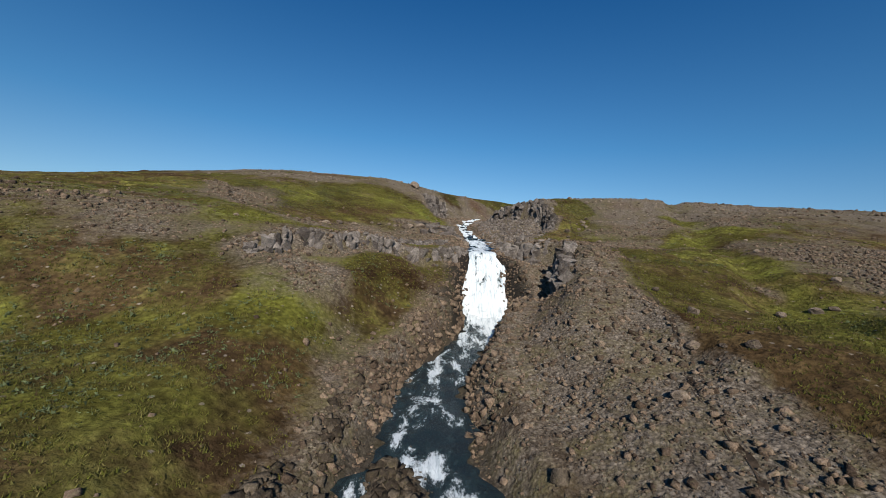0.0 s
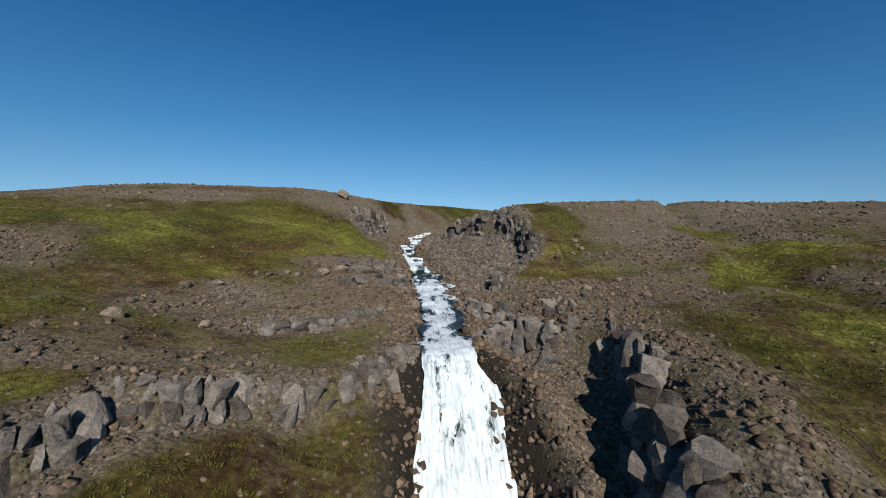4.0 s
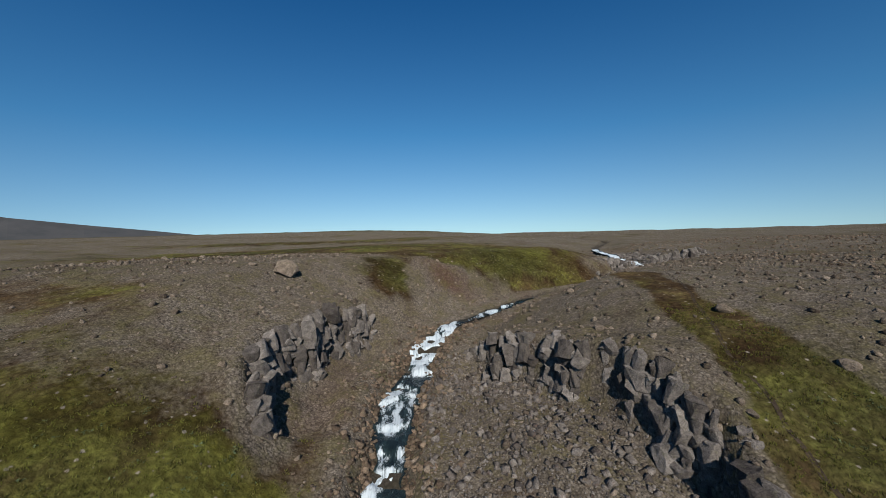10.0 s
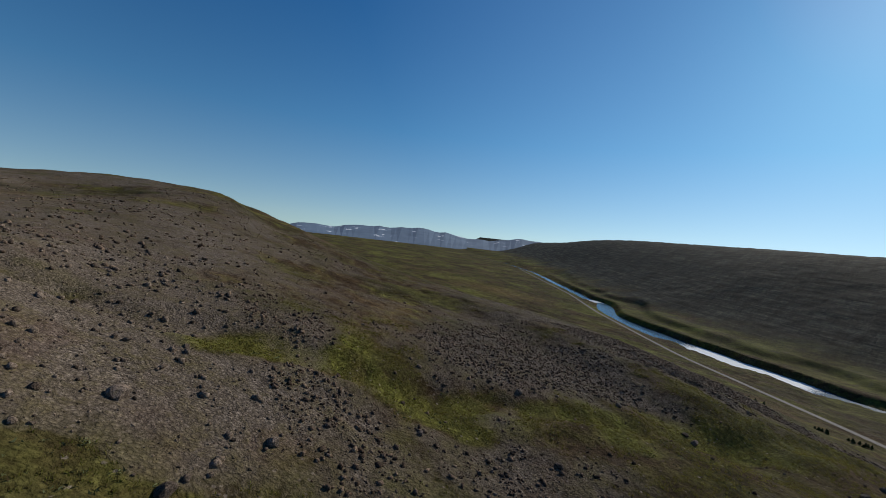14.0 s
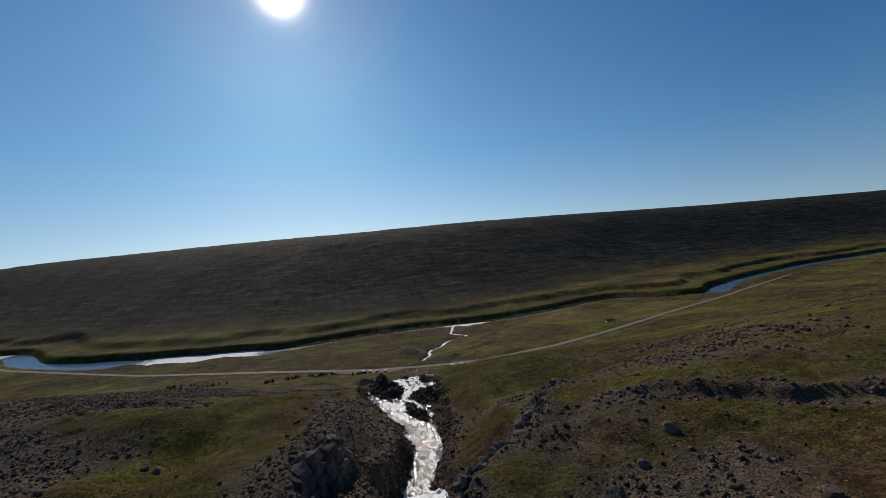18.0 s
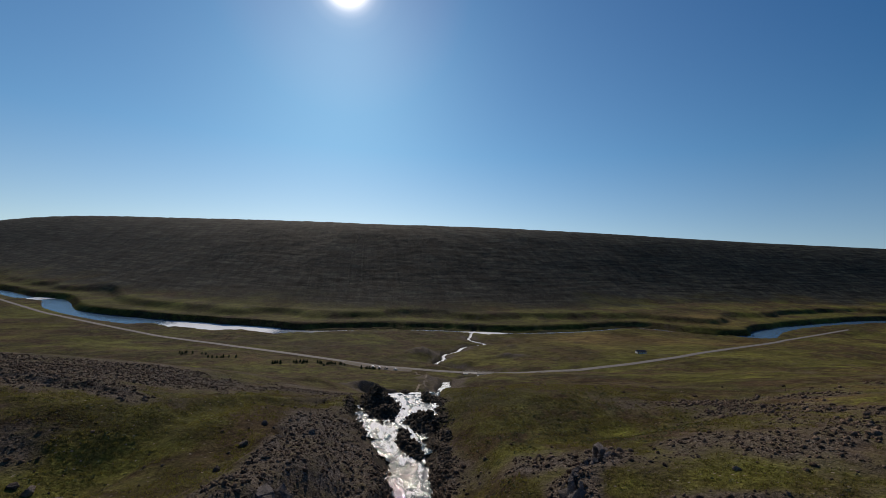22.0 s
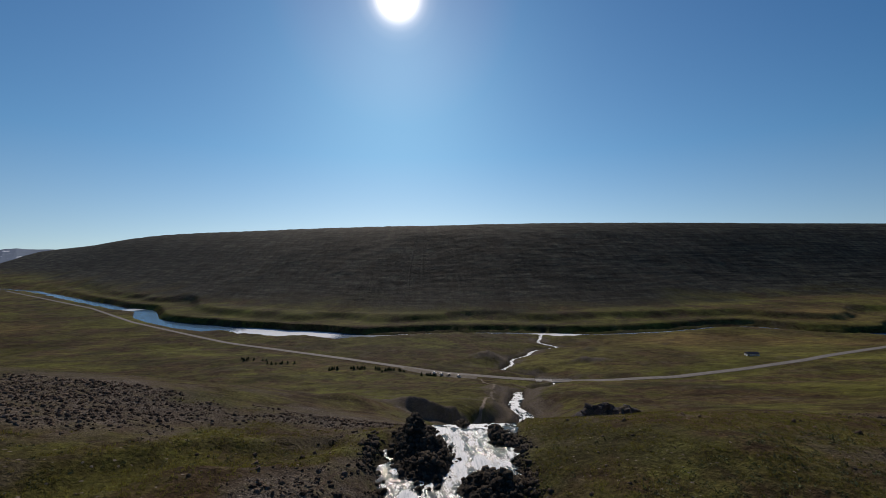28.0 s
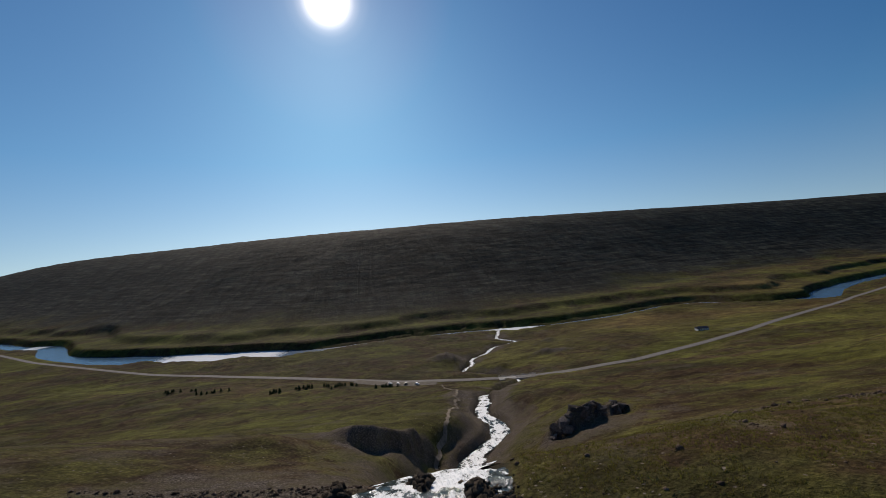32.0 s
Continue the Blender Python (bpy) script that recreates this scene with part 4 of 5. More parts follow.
def stone_batch(v, f, x, y, size, sink, flat, jitter, cuts):
    n = len(x)
    s = size[:, None] * np.stack([rng.uniform(0.75, 1.45, n), rng.uniform(0.65, 1.1, n), flat * rng.uniform(0.6, 1.3, n)], -1)
    p = v[None] * (1 + jitter * rng.uniform(-1, 1, (n, len(v), 3)))
    for _ in range(cuts):
        d = rng.normal(size=(n, 1, 3))
        d /= np.linalg.norm(d, axis=-1, keepdims=True)
        p = p - np.maximum((p * d).sum(-1, keepdims=True) - 0.46, 0) * d
    p = p * s[:, None]
    a, b, c = rng.uniform(0, 2 * math.pi, n), rng.uniform(-0.7, 0.7, n), rng.uniform(-0.7, 0.7, n)
    ca, sa, cb, sb, cc, sc = (k[:, None] for k in (np.cos(a), np.sin(a), np.cos(b), np.sin(b), np.cos(c), np.sin(c)))
    px, pz = p[..., 0] * cb + p[..., 2] * sb, p[..., 2] * cb - p[..., 0] * sb
    py, pz = p[..., 1] * cc + pz * sc, pz * cc - p[..., 1] * sc
    qx, qy = px * ca - py * sa, px * sa + py * ca
    z = land(x, y) + s[:, 2] * (1 - 2 * sink) * 0.6
    co = np.stack([qx + x[:, None], qy + y[:, None], pz + z[:, None]], -1).reshape(-1, 3)
    return co, (f[None] + (np.arange(n) * len(v))[:, None, None]).reshape(-1, 3)


def stones(name, x, y, size, mat, label, sink=0.25, flat=0.75, large=0.62):
    """Many loose angular stones as one mesh."""
    big = size > large
    v, f = ico(1)
    c1, f1 = stone_batch(CUBE_V, CUBE_F, x[~big], y[~big], size[~big], sink, flat, 0.38, 0)
    c2, f2 = stone_batch(v, f, x[big], y[big], size[big], sink, flat, 0.1, 7)
    co, faces = np.concatenate([c1, c2]), np.concatenate([f1, f2 + len(c1)]).astype(np.int32)
    me = bpy.data.meshes.new(name)
    me.vertices.add(len(co))
    me.vertices.foreach_set("co", co.astype(np.float32).ravel())
    me.loops.add(faces.size)
    me.loops.foreach_set("vertex_index", faces.ravel())
    me.polygons.add(len(faces))
    me.polygons.foreach_set("loop_start", np.arange(0, faces.size, 3, dtype=np.int32))
    me.update(calc_edges=True)
    me.materials.append(mat)
    return tagged(new(name, me), label, "stones", kind="stuff")


def scatter(count, x0, x1, y0, y1, power, seed, low=0.25):
    """Places where the ground is stony."""
    r = np.random.default_rng(seed)
    x, y = r.uniform(x0, x1, count * 5), r.uniform(y0, y1, count * 5)
    chance = smooth(low, 0.95, rockiness(x, y)) ** power + 0.015
    dry = np.abs(x - stream_x(y)) > glide(y, way_y, way_w) * 0.9
    keep = (r.uniform(0, 1, len(x)) < chance) & dry
    return x[keep][:count], y[keep][:count]


sx, sy = scatter(74000, -85, 115, -25, 130, 1.3, 11, 0.26)
stones("scree", sx, sy, 0.045 + 0.06 * rng.pareto(1.9, len(sx)).clip(0, 5), BROWN_ROCK, "loose grey-brown stones lying thick over the slope")
sx, sy = scatter(26000, -90, 125, 130, 260, 1.1, 12, 0.2)
stones("plateau_stones", sx, sy, 0.04 + 0.06 * rng.pareto(1.8, len(sx)).clip(0, 7), RUBBLE, "grey and brown stones strewn over the gravel plateau")
sx, sy = scatter(6500, 96, 330, 60, 340, 1.2, 13)
stones("far_rubble", sx, sy, 0.1 + 0.17 * rng.pareto(2.0, len(sx)).clip(0, 4), BROWN_ROCK, "brown blocks heaped on the far slope")
sx, sy = scatter(9000, -190, -60, -30, 100, 1.0, 14, 0.25)
stones("slope_stones", sx, sy, 0.09 + 0.12 * rng.pareto(2.2, len(sx)).clip(0, 4), BROWN_ROCK, "brown stones strewn in bands over the grassy slope")
# rubble under the dark cliff and along the gorge
rx, ry = rng.uniform(14, 46, 13000), rng.uniform(116, 192, 13000)
inside = line_distance(rx, ry, SCARPS[0][0])[0] < -0.5
rx, ry = rx[inside], ry[inside]
stones("talus", rx, ry, 0.07 + 0.1 * rng.pareto(2.1, len(rx)).clip(0, 4.5), GREY_RUBBLE, "grey broken blocks fallen below the basalt cliff")
ry = np.where(rng.uniform(0, 1, 4200) < 0.7, rng.uniform(86, 210, 4200), rng.uniform(34, 80, 4200))
ru = rng.choice([-1, 1], len(ry)) * (glide(ry, way_y, way_w) * rng.uniform(0.85, 1.0, len(ry)) + rng.exponential(1.5, len(ry)))
stones("bank_rocks", stream_x(ry) + ru, ry, 0.14 + 0.26 * rng.pareto(2.6, len(ry)).clip(0, 2.2), BROWN_ROCK, "wet brown rocks lining the stream bank")

ry = rng.uniform(252, 300, 1500)
ru = rng.normal(0, 1, 1500) * 6 + 2
stones("fall_rocks", stream_x(ry) + np.where(np.abs(ru) < 2.4, 3 * np.sign(ru) + ru, ru), ry, 0.35 + 0.35 * rng.pareto(2.4, 1500).clip(0, 2.5), BASALT, "dark brown blocks round the small upper fall")

# dark rocks that split the stream above the lower fall
DARK_ROCK = rock_material("dark_rock", (0.045, 0.037, 0.028), (0.16, 0.13, 0.098), (0.09, 0.08, 0.035))
rx, ry = [], []
for cx, cy, wx, wy, up in ISLANDS + [(-10.5, 10, 1.5, 7, 0), (-12.0, -2, 1.6, 6, 0), (13.2, 2, 1.4, 7, 0), (10.5, 16, 1.2, 6, 0), (-6.3, 32, 1.0, 6, 0)]:
    count = int(30 * wx * wy)
    rx += list(cx + wx * rng.normal(0, 0.5, count))
    ry += list(cy + wy * rng.normal(0, 0.5, count))
rx, ry = np.concatenate([rx, rng.uniform(-3.5, 7, 70)]), np.concatenate([ry, rng.uniform(10, 48, 70)])
stones("stream_rocks", rx, ry, 0.11 + 0.17 * rng.pareto(2.2, len(ry)).clip(0, 2.8), DARK_ROCK, "black wet rocks parting the stream", sink=0.3)

# ---- boulders ----
def boulder_mesh(seed, flat):
    r = np.random.default_rng(seed)
    v, f = ico(2)
    for _ in range(9):
        d = r.normal(size=3)
        d /= np.linalg.norm(d)
        v = v - np.maximum(v @ d - r.uniform(0.55, 0.8), 0)[:, None] * d
    v = v * (1 + 0.05 * r.uniform(-1, 1, (len(v), 1)))
    v[:, 2] *= flat
    me = bpy.data.meshes.new("boulder")
    me.from_pydata(v.tolist(), [], f.tolist())
    me.materials.append(RUBBLE)
    return me


BOULDERS = [boulder_mesh(40 + k, 0.65 + 0.05 * (k % 4)) for k in range(8)]


def boulder(x, y, size, k, label="grey-brown boulder half sunk in the gravel", mat=None):
    ob = new("boulder", BOULDERS[k % 8])
    ob.matrix_world = Matrix.LocRotScale((x, y, ground_at(x, y) + (0.45 if size > 2 else 0.25) * size), Euler((0.2 * math.sin(k), 0.2 * math.cos(3 * k), 2.4 * k)), (size * (1 + 0.15 * math.sin(k)), size, size))
    return tagged(ob, label, "boulder", group="boulders on the hillside")


KNOWN = [
    (12, 129, 0.75), (13.5, 122, 0.6), (9.5, 133, 0.65), (7.8, 107, 1.1), (43.8, 153, 0.7), (51.6, 140.6, 0.9), (62.8, 144, 1.0), (49.5, 138, 1.1), (55, 171, 1.2), (29, 43.5, 0.8), (25, 37, 0.8), (28, 33.5, 0.7), (51.5, 53, 1.0), (53.5, 52.5, 0.7), (57, 157, 0.9),
    (37, 107, 0.85), (-22.5, 110, 1.0), (-26, 107, 1.1), (-24.5, 89, 1.3),
]
KNOWN_SMALL = [
    (33, 113, 0.6), (61, 113, 0.6), (43, 100, 0.8), (-19, 117, 0.6), (-19, 61.5, 0.8), (51, 97, 0.7), (33, 100, 0.8), (-17, 92, 0.8), (-17, 104, 0.7), (-26, 82, 0.7), (-14, 79, 0.6), (49, 133, 0.8), (58, 132, 0.8),
    (48, 54, 0.8), (22, 60, 0.8), (22, 65, 0.7), (44, 199, 0.8), (-35, 71, 0.6), (-30, 58, 0.5), (63, 62, 0.7), (20, 30, 0.8), (30, 53, 0.6), (12, 138, 0.7), (36, 152, 0.7), (46, 131, 0.7),
]
KNOWN_BANK = [
    (-5.4, 122.7, 1.6), (-8.4, 120.6, 1.3), (-9.6, 119.2, 1.15), (-11.9, 124.4, 1.15), (-7.6, 121.6, 0.85), (-14.2, 118.7, 0.75), (-12.5, 118.4, 0.7), (-12.0, 119.3, 0.7), (-17.0, 117.2, 0.8), (-10.0, 124.7, 0.75), (42.0, 130.2, 1.05), (33.5, 130.3, 0.8),
    (33.0, 117.8, 0.75), (48.7, 135.2, 0.85), (36.3, 110.4, 0.75), (45.2, 111.0, 0.75), (25.3, 119.0, 0.65), (40.0, 122.4, 0.7), (48.6, 128.9, 0.6),
]
for k, (x, y, size) in enumerate(KNOWN + KNOWN_SMALL + KNOWN_BANK):
    boulder(x, y, size, k, "large grey boulder standing clear of the stones" if size > 0.85 else "pale grey boulder half sunk in the ground")
ob = boulder(-14, 201.5, 2.75, 3, "large rounded pale grey boulder alone on the gravel plateau")
ob.matrix_world = Matrix.LocRotScale((-14, 201.5, ground_at(-14, 201.5) + 0.9), Euler((0.1, 0.05, 0.6)), (2.9, 2.6, 2.7))
bx, by = scatter(210, -70, 110, 5, 230, 0.7, 21, 0.1)
for k, (x, y) in enumerate(zip(bx, by)):
    boulder(float(x), float(y), 0.26 + 0.22 * min(2.0, float(rng.pareto(2.2))), k)

# ---- basalt cliffs ----
def block_mesh(seed):
    """A broken basalt block, split along steep joints and a slanting top."""
    r = np.random.default_rng(seed)
    v, f = ico(2)
    v = np.array(v)
    for k in range(11):
        a = 0.9 * k + r.uniform(-0.35, 0.35)
        if k < 7:
            d, reach = np.array([math.cos(a), math.sin(a), r.uniform(-0.2, 0.2)]), r.uniform(0.34, 0.5)
        elif k < 9:
            d, reach = np.array([r.normal(0, 0.35), r.normal(0, 0.35), 1.0]), r.uniform(0.38, 0.5)
        else:
            d, reach = r.normal(size=3), r.uniform(0.42, 0.55)
        d = d / np.linalg.norm(d)
        v = v - np.maximum(v @ d - reach, 0)[:, None] * d
    v[:, 2] = np.maximum(v[:, 2], -0.5)
    v = v * (1 + 0.07 * np.sin(7 * v[:, [1]] + r.uniform(0, 6)) * np.sin(6 * v[:, [0]] + 3 * v[:, [2]])) + 0.03 * r.uniform(-1, 1, v.shape)
    me = bpy.data.meshes.new("block")
    me.from_pydata(v.tolist(), [], f.tolist())
    me.materials.append(BASALT)
    return me


BLOCKS = [block_mesh(70 + k) for k in range(16)]
SLABS = [block_mesh(90 + k) for k in range(4)]
for slab in SLABS:
    slab.name = "rock_slab"
    slab.materials[0] = GREY_RUBBLE


def cliff(name, line, step, label, spacing, seed):
    """A rock wall of jointed blocks set into the scarp."""
    r = np.random.default_rng(seed)
    low = -1 if step < 0 else 1
    base = new(name)
    base.location = (line[0][0], line[0][1], ground_at(*line[0]))
    tagged(base, label, "cliff", kind="structure")
    for (ax, ay), (bx, by) in zip(line, line[1:]):
        size = math.hypot(bx - ax, by - ay)
        nx, ny = -(by - ay) / size * low, (bx - ax) / size * low
        for i in range(max(1, int(size / spacing))):
            t = (i + r.uniform(0.1, 0.9)) * spacing / size
            ex, ey = ax + (bx - ax) * t, ay + (by - ay) * t
            edge = -1.6 * low * float(fractal(np.array([ex]), np.array([ey]), 7, 41, 3)[0])
            top = ground_at(ex + nx * (edge - 1.8), ey + ny * (edge - 1.8))
            foot = ground_at(ex + nx * (edge + 2.4), ey + ny * (edge + 2.4))
            if r.uniform() < 0.05:
                continue
            jut = 1.3 * float(fractal(np.array([ex]), np.array([ey]), 5, 43, 2)[0]) + r.uniform(-0.35, 0.35)
            high = top - foot
            rows = max(2, int(round(high / 1.7)))
            pieces = []
            for k in range(rows):
                tall = high / rows * r.uniform(1.1, 1.9)
                z = min(foot + (k + 0.4) * high / rows, top - 0.42 * tall + r.uniform(-0.3, 0.1))
                pieces.append((jut - 0.1 + 1.1 * (0.5 - k / rows) + r.uniform(-0.45, 0.45), z, r.uniform(0.9, 2.5), tall, 0.45))
            for _ in range(3):
                q = r.uniform(0.0, 0.95)
                pieces.append((jut + (0.5 - q) * 1.8 + r.uniform(-0.3, 0.5), foot + q * high, r.uniform(0.5, 1.2), r.uniform(0.6, 1.4), 0.6))
            for out, z, wide, tall, lean in pieces:
                wide, out = wide * spacing, out + edge
                ob = new("block", BLOCKS[int(r.integers(0, 16))])
                ob.parent = base
                m = Matrix.LocRotScale((ex + nx * out, ey + ny * out, z), Euler((r.uniform(-lean, lean), r.uniform(-lean, lean), r.uniform(0, 6))), (wide, wide * r.uniform(0.7, 1.2), tall))
                ob.matrix_basis = Matrix.Translation(base.location).inverted() @ m


cliff("basalt_cliff", SCARPS[0][0], SCARPS[0][1], "dark jointed basalt cliff curving round a hollow", 1.15, 1)
cliff("side_cliff", SCARPS[1][0], SCARPS[1][1], "grey columnar rock wall beside the upper stream", 1.3, 2)
cliff("fall_cliff", SCARPS[2][0], SCARPS[2][1], "dark rock face standing beside the waterfall", 1.2, 3)
cliff("left_ledge", SCARPS[3][0], SCARPS[3][1], "broken rock ledges above the waterfall pool", 0.9, 4)
cliff("upper_ledge", SCARPS[7][0], SCARPS[7][1], "dark rock ledges round the small upper fall", 1.3, 6)
cliff("slab_edge", SCARPS[9][0], SCARPS[9][1], "pale rock slabs split by a deep dark crack", 1.2, 7)
cliff("hollow_lip", SCARPS[12][0], SCARPS[12][1], "low dark rock lip closing the hollow", 1.2, 10)
cliff("low_ledge", SCARPS[10][0], SCARPS[10][1], "low broken ledge of grey rock above the fall", 1.0, 8)
cliff("stream_cliff", SCARPS[14][0], SCARPS[14][1], "brown jointed rock face standing over the stream", 1.1, 11)
cliff("lower_cliff", SCARPS[8][0], SCARPS[8][1], "black rock outcrop on the grassy slope", 1.7, 5)

# ---- pale bedrock slabs beside the stream ----
for k, (x, y, size) in enumerate([(-4.9, 128.6, 2.6), (-0.8, 129.7, 2.4), (-1.8, 124.0, 3.4), (1.0, 121.5, 2.5), (-0.8, 118.0, 3.0), (2.6, 116.4, 2.4), (6.2, 126.3, 2.0), (6.6, 130.6, 1.9), (3.2, 131.4, 2.0), (-3.7, 116.7, 2.0), (5.8, 121.5, 1.7), (7.0, 118.0, 1.6)]):
    ob = new("rock_slab", SLABS[k % 4])
    ob.matrix_world = Matrix.LocRotScale((x, y, ground_at(x, y) - 0.05), Euler((0.1 * math.sin(2 * k), 0.1 * math.cos(5 * k), 1.9 * k)), (1.9 * size, 1.5 * size, 1.5 + 0.5 * math.sin(k)))
    tagged(ob, "pale grey bedrock slab lying beside the stream", "rock", group="bedrock slabs by the stream")

# ---- trails and road ----
def strip(name, line, width, mat, label, category, lift=0.05, every=1.0, wobble=0.0, level=None):
    pts = [np.array(line[0], float)]
    for a, b in zip(line, line[1:]):
        a, b = np.array(a, float), np.array(b, float)
        n = max(1, int(np.linalg.norm(b - a) / every))
        pts += [a + (b - a) * (k + 1) / n for k in range(n)]
    p = np.array(pts)
    for _ in range(int(6 / every) + 2):
        p[1:-1] = (p[:-2] + 2 * p[1:-1] + p[2:]) / 4
    if wobble:
        p = p + np.stack([fractal(p[:, 0], p[:, 1], 6, 33, 2), fractal(p[:, 0], p[:, 1], 6, 34, 2)], -1) * wobble
    d = np.gradient(p, axis=0)
    d /= np.linalg.norm(d, axis=1)[:, None]
    nrm = np.stack([-d[:, 1], d[:, 0]], -1)
    rows = []
    for s in (-0.5, 0, 0.5):
        q = p + nrm * width * s
        z = land(q[:, 0], q[:, 1]) if level is None else level(q[:, 0])
        rows.append(np.stack([q[:, 0], q[:, 1], z + lift - (0.04 if s == 0 and level is None else 0)], -1))
    verts = np.stack(rows, 1).reshape(-1, 3)
    faces = [(i * 3 + c, i * 3 + c + 1, i * 3 + c + 4, i * 3 + c + 3) for i in range(len(p) - 1) for c in range(2)]
    me = bpy.data.meshes.new(name)
    me.from_pydata(verts.tolist(), [], faces)
    me.materials.append(mat)
    return tagged(new(name, me), label, category, kind="structure")


EARTH = plain("earth", (0.05, 0.035, 0.024), 0.95, 0, 0.3, 0.6)
PALE_EARTH = plain("pale_earth", (0.15, 0.125, 0.095), 0.95, 0, 0.2, 2.0)
ASPHALT = plain("asphalt", (0.14, 0.132, 0.122), 0.85, 0, 0.12, 3.0)
GRAVEL = plain("gravel", (0.11, 0.098, 0.08), 0.95, 0, 0.2, 2.0)
strip("trail", [(62, 197), (59, 188), (54, 175), (50, 165), (46.5, 154), (45, 145), (44.2, 136), (43.5, 126), (43, 112), (41.5, 96), (38, 81), (33.5, 68), (30, 59), (28, 50), (25, 40), (21, 28), (16, 12)], 0.42, EARTH, "narrow trodden footpath of bare dark earth", "footpath", 0.03, 0.6, 0.5)
strip("valley_path", [(-14, -88), (-20, -110), (-26, -130), (-34, -158), (-42, -195), (-46, -240), (-46, -290), (-44, -322)], 1.3, PALE_EARTH, "pale dirt path leading to the foot of the fall", "footpath", 0.35, 1.5, 2.0)
road_level = lambda x: glide(x, ROAD_X, ROAD_Z)  # noqa: E731
strip("road_verge", ROAD, 7.6, GRAVEL, "gravel verge of the valley road", "verge", -0.12, 8.0, 0, road_level)
strip("road", ROAD, 6.2, ASPHALT, "grey two-lane asphalt road along the valley", "road", 0.0, 8.0, 0, road_level)
strip("car_park", [(28, -376), (0, -352), (-22, -337), (-48, -328)], 9.0, GRAVEL, "gravel lay-by beside the valley road", "car park", 0.06, 3.0, 0, lambda x: road_level(x))

# ---- bridge, cars, house, trees in the valley ----
CONCRETE = plain("concrete", (0.3, 0.29, 0.27), 0.85, 0, 0.12, 1.0)
STEEL = plain("galvanised_steel", (0.4, 0.41, 0.42), 0.45, 0.8, 0.1, 0.5)
WHITE_PAINT = plain("white_paint", (0.78, 0.77, 0.74), 0.5, 0, 0.05, 0.8)
DARK_PAINT = plain("dark_paint", (0.05, 0.055, 0.06), 0.35, 0, 0.1, 0.5)
GREY_PAINT = plain("grey_paint", (0.3, 0.31, 0.33), 0.3, 0.3, 0.08, 0.5)
ROOFING = plain("roof_sheet", (0.07, 0.06, 0.06), 0.6, 0.2, 0.15, 1.0)
GLASS = plain("dark_glass", (0.02, 0.025, 0.03), 0.08, 0, 0.05, 1.0)
RUBBER = plain("rubber", (0.02, 0.02, 0.02), 0.8, 0, 0.1, 0.2)

bx, by = -121.0, -313.2
bridge = new("bridge")
bridge.matrix_world = pose(bx, by, road_level(np.array([bx]))[0], 0, 0, -6)
tagged(bridge, "plain concrete road bridge with steel railings over the stream", "bridge")
part("deck", box(bmesh.new(), 36, 9.0, 0.7, 0, 0, -0.36, 0.05), CONCRETE, bridge)
for s in (-1, 1):
    part("abutment", box(bmesh.new(), 4, 9.4, 9, 15.5 * s, 0, -5.2, 0.1), CONCRETE, bridge)
    part("kerb", box(bmesh.new(), 36, 0.5, 0.3, 0, 4.2 * s, 0.15, 0.04), CONCRETE, bridge)
    rail = part("railing", box(bmesh.new(), 36, 0.08, 0.12, 0, 4.2 * s, 1.1, 0.02), STEEL, bridge, "steel railing")
    for k in range(13):
        part("post", box(bmesh.new(), 0.09, 0.09, 0.8, -17.4 + 2.9 * k, 4.2 * s, 0.68), STEEL, rail)


def car(x, y, turn, paint, colour):
    base = new("car")
    base.matrix_world = pose(x, y, float(road_level(np.array([x]))[0]) + 0.08, 0, 0, turn)
    tagged(base, colour + " car parked in the gravel lay-by", "car", group="cars in the lay-by")
    part("body", box(bmesh.new(), 4.4, 1.8, 0.75, 0, 0, 0.7, 0.15), paint, base)
    part("cabin", box(bmesh.new(), 2.6, 1.6, 0.7, -0.2, 0, 1.4, 0.12, 0.82), paint, base)
    part("windscreen", box(bmesh.new(), 0.08, 1.3, 0.5, 1.02, 0, 1.38), GLASS, base)
    for s in (-1, 1):
        part("side_window", box(bmesh.new(), 1.9, 0.06, 0.42, -0.2, 0.76 * s, 1.42), GLASS, base)
        for f in (-1.35, 1.35):
            bm = bmesh.new()
            bmesh.ops.create_cone(bm, cap_ends=True, segments=16, radius1=0.34, radius2=0.34, depth=0.22, matrix=pose(f, 0.82 * s, 0.34, 90))
            part("wheel", bm, RUBBER, base)
    return base


car(-6, -347.5, 130, WHITE_PAINT, "white")
car(-13, -342, 128, GREY_PAINT, "silver-grey")
car(-20, -338, 40, DARK_PAINT, "dark")
car(-30, -333, 122, WHITE_PAINT, "white")

hx, hy = -377.0, -382.0
house = new("farm_shed")
house.matrix_world = pose(hx, hy, ground_at(hx, hy), 0, 0, -8)
tagged(house, "low white shed with a dark roof standing alone on the grass", "shed")
bm = box(bmesh.new(), 13, 6, 2.8, 0, 0, 1.3)
part("wall", bm, WHITE_PAINT, house)
bm = bmesh.new()
v = [bm.verts.new(p) for p in ((-6.9, -3.4, 2.6), (6.9, -3.4, 2.6), (6.9, 3.4, 2.6), (-6.9, 3.4, 2.6), (-6.9, 0, 4.6), (6.9, 0, 4.6))]
for f in ((0, 1, 5, 4), (2, 3, 4, 5), (0, 4, 3), (1, 2, 5), (3, 2, 1, 0)):
    bm.faces.new([v[k] for k in f])
part("roof", bm, ROOFING, house, "dark sheet-metal roof")
for k in range(3):
    part("window", box(bmesh.new(), 1.2, 0.12, 0.9, -4 + 3.2 * k, 3.02, 1.6), GLASS, house)
part("door", box(bmesh.new(), 1.4, 0.12, 2.1, 5.0, 3.02, 1.05), DARK_PAINT, house)

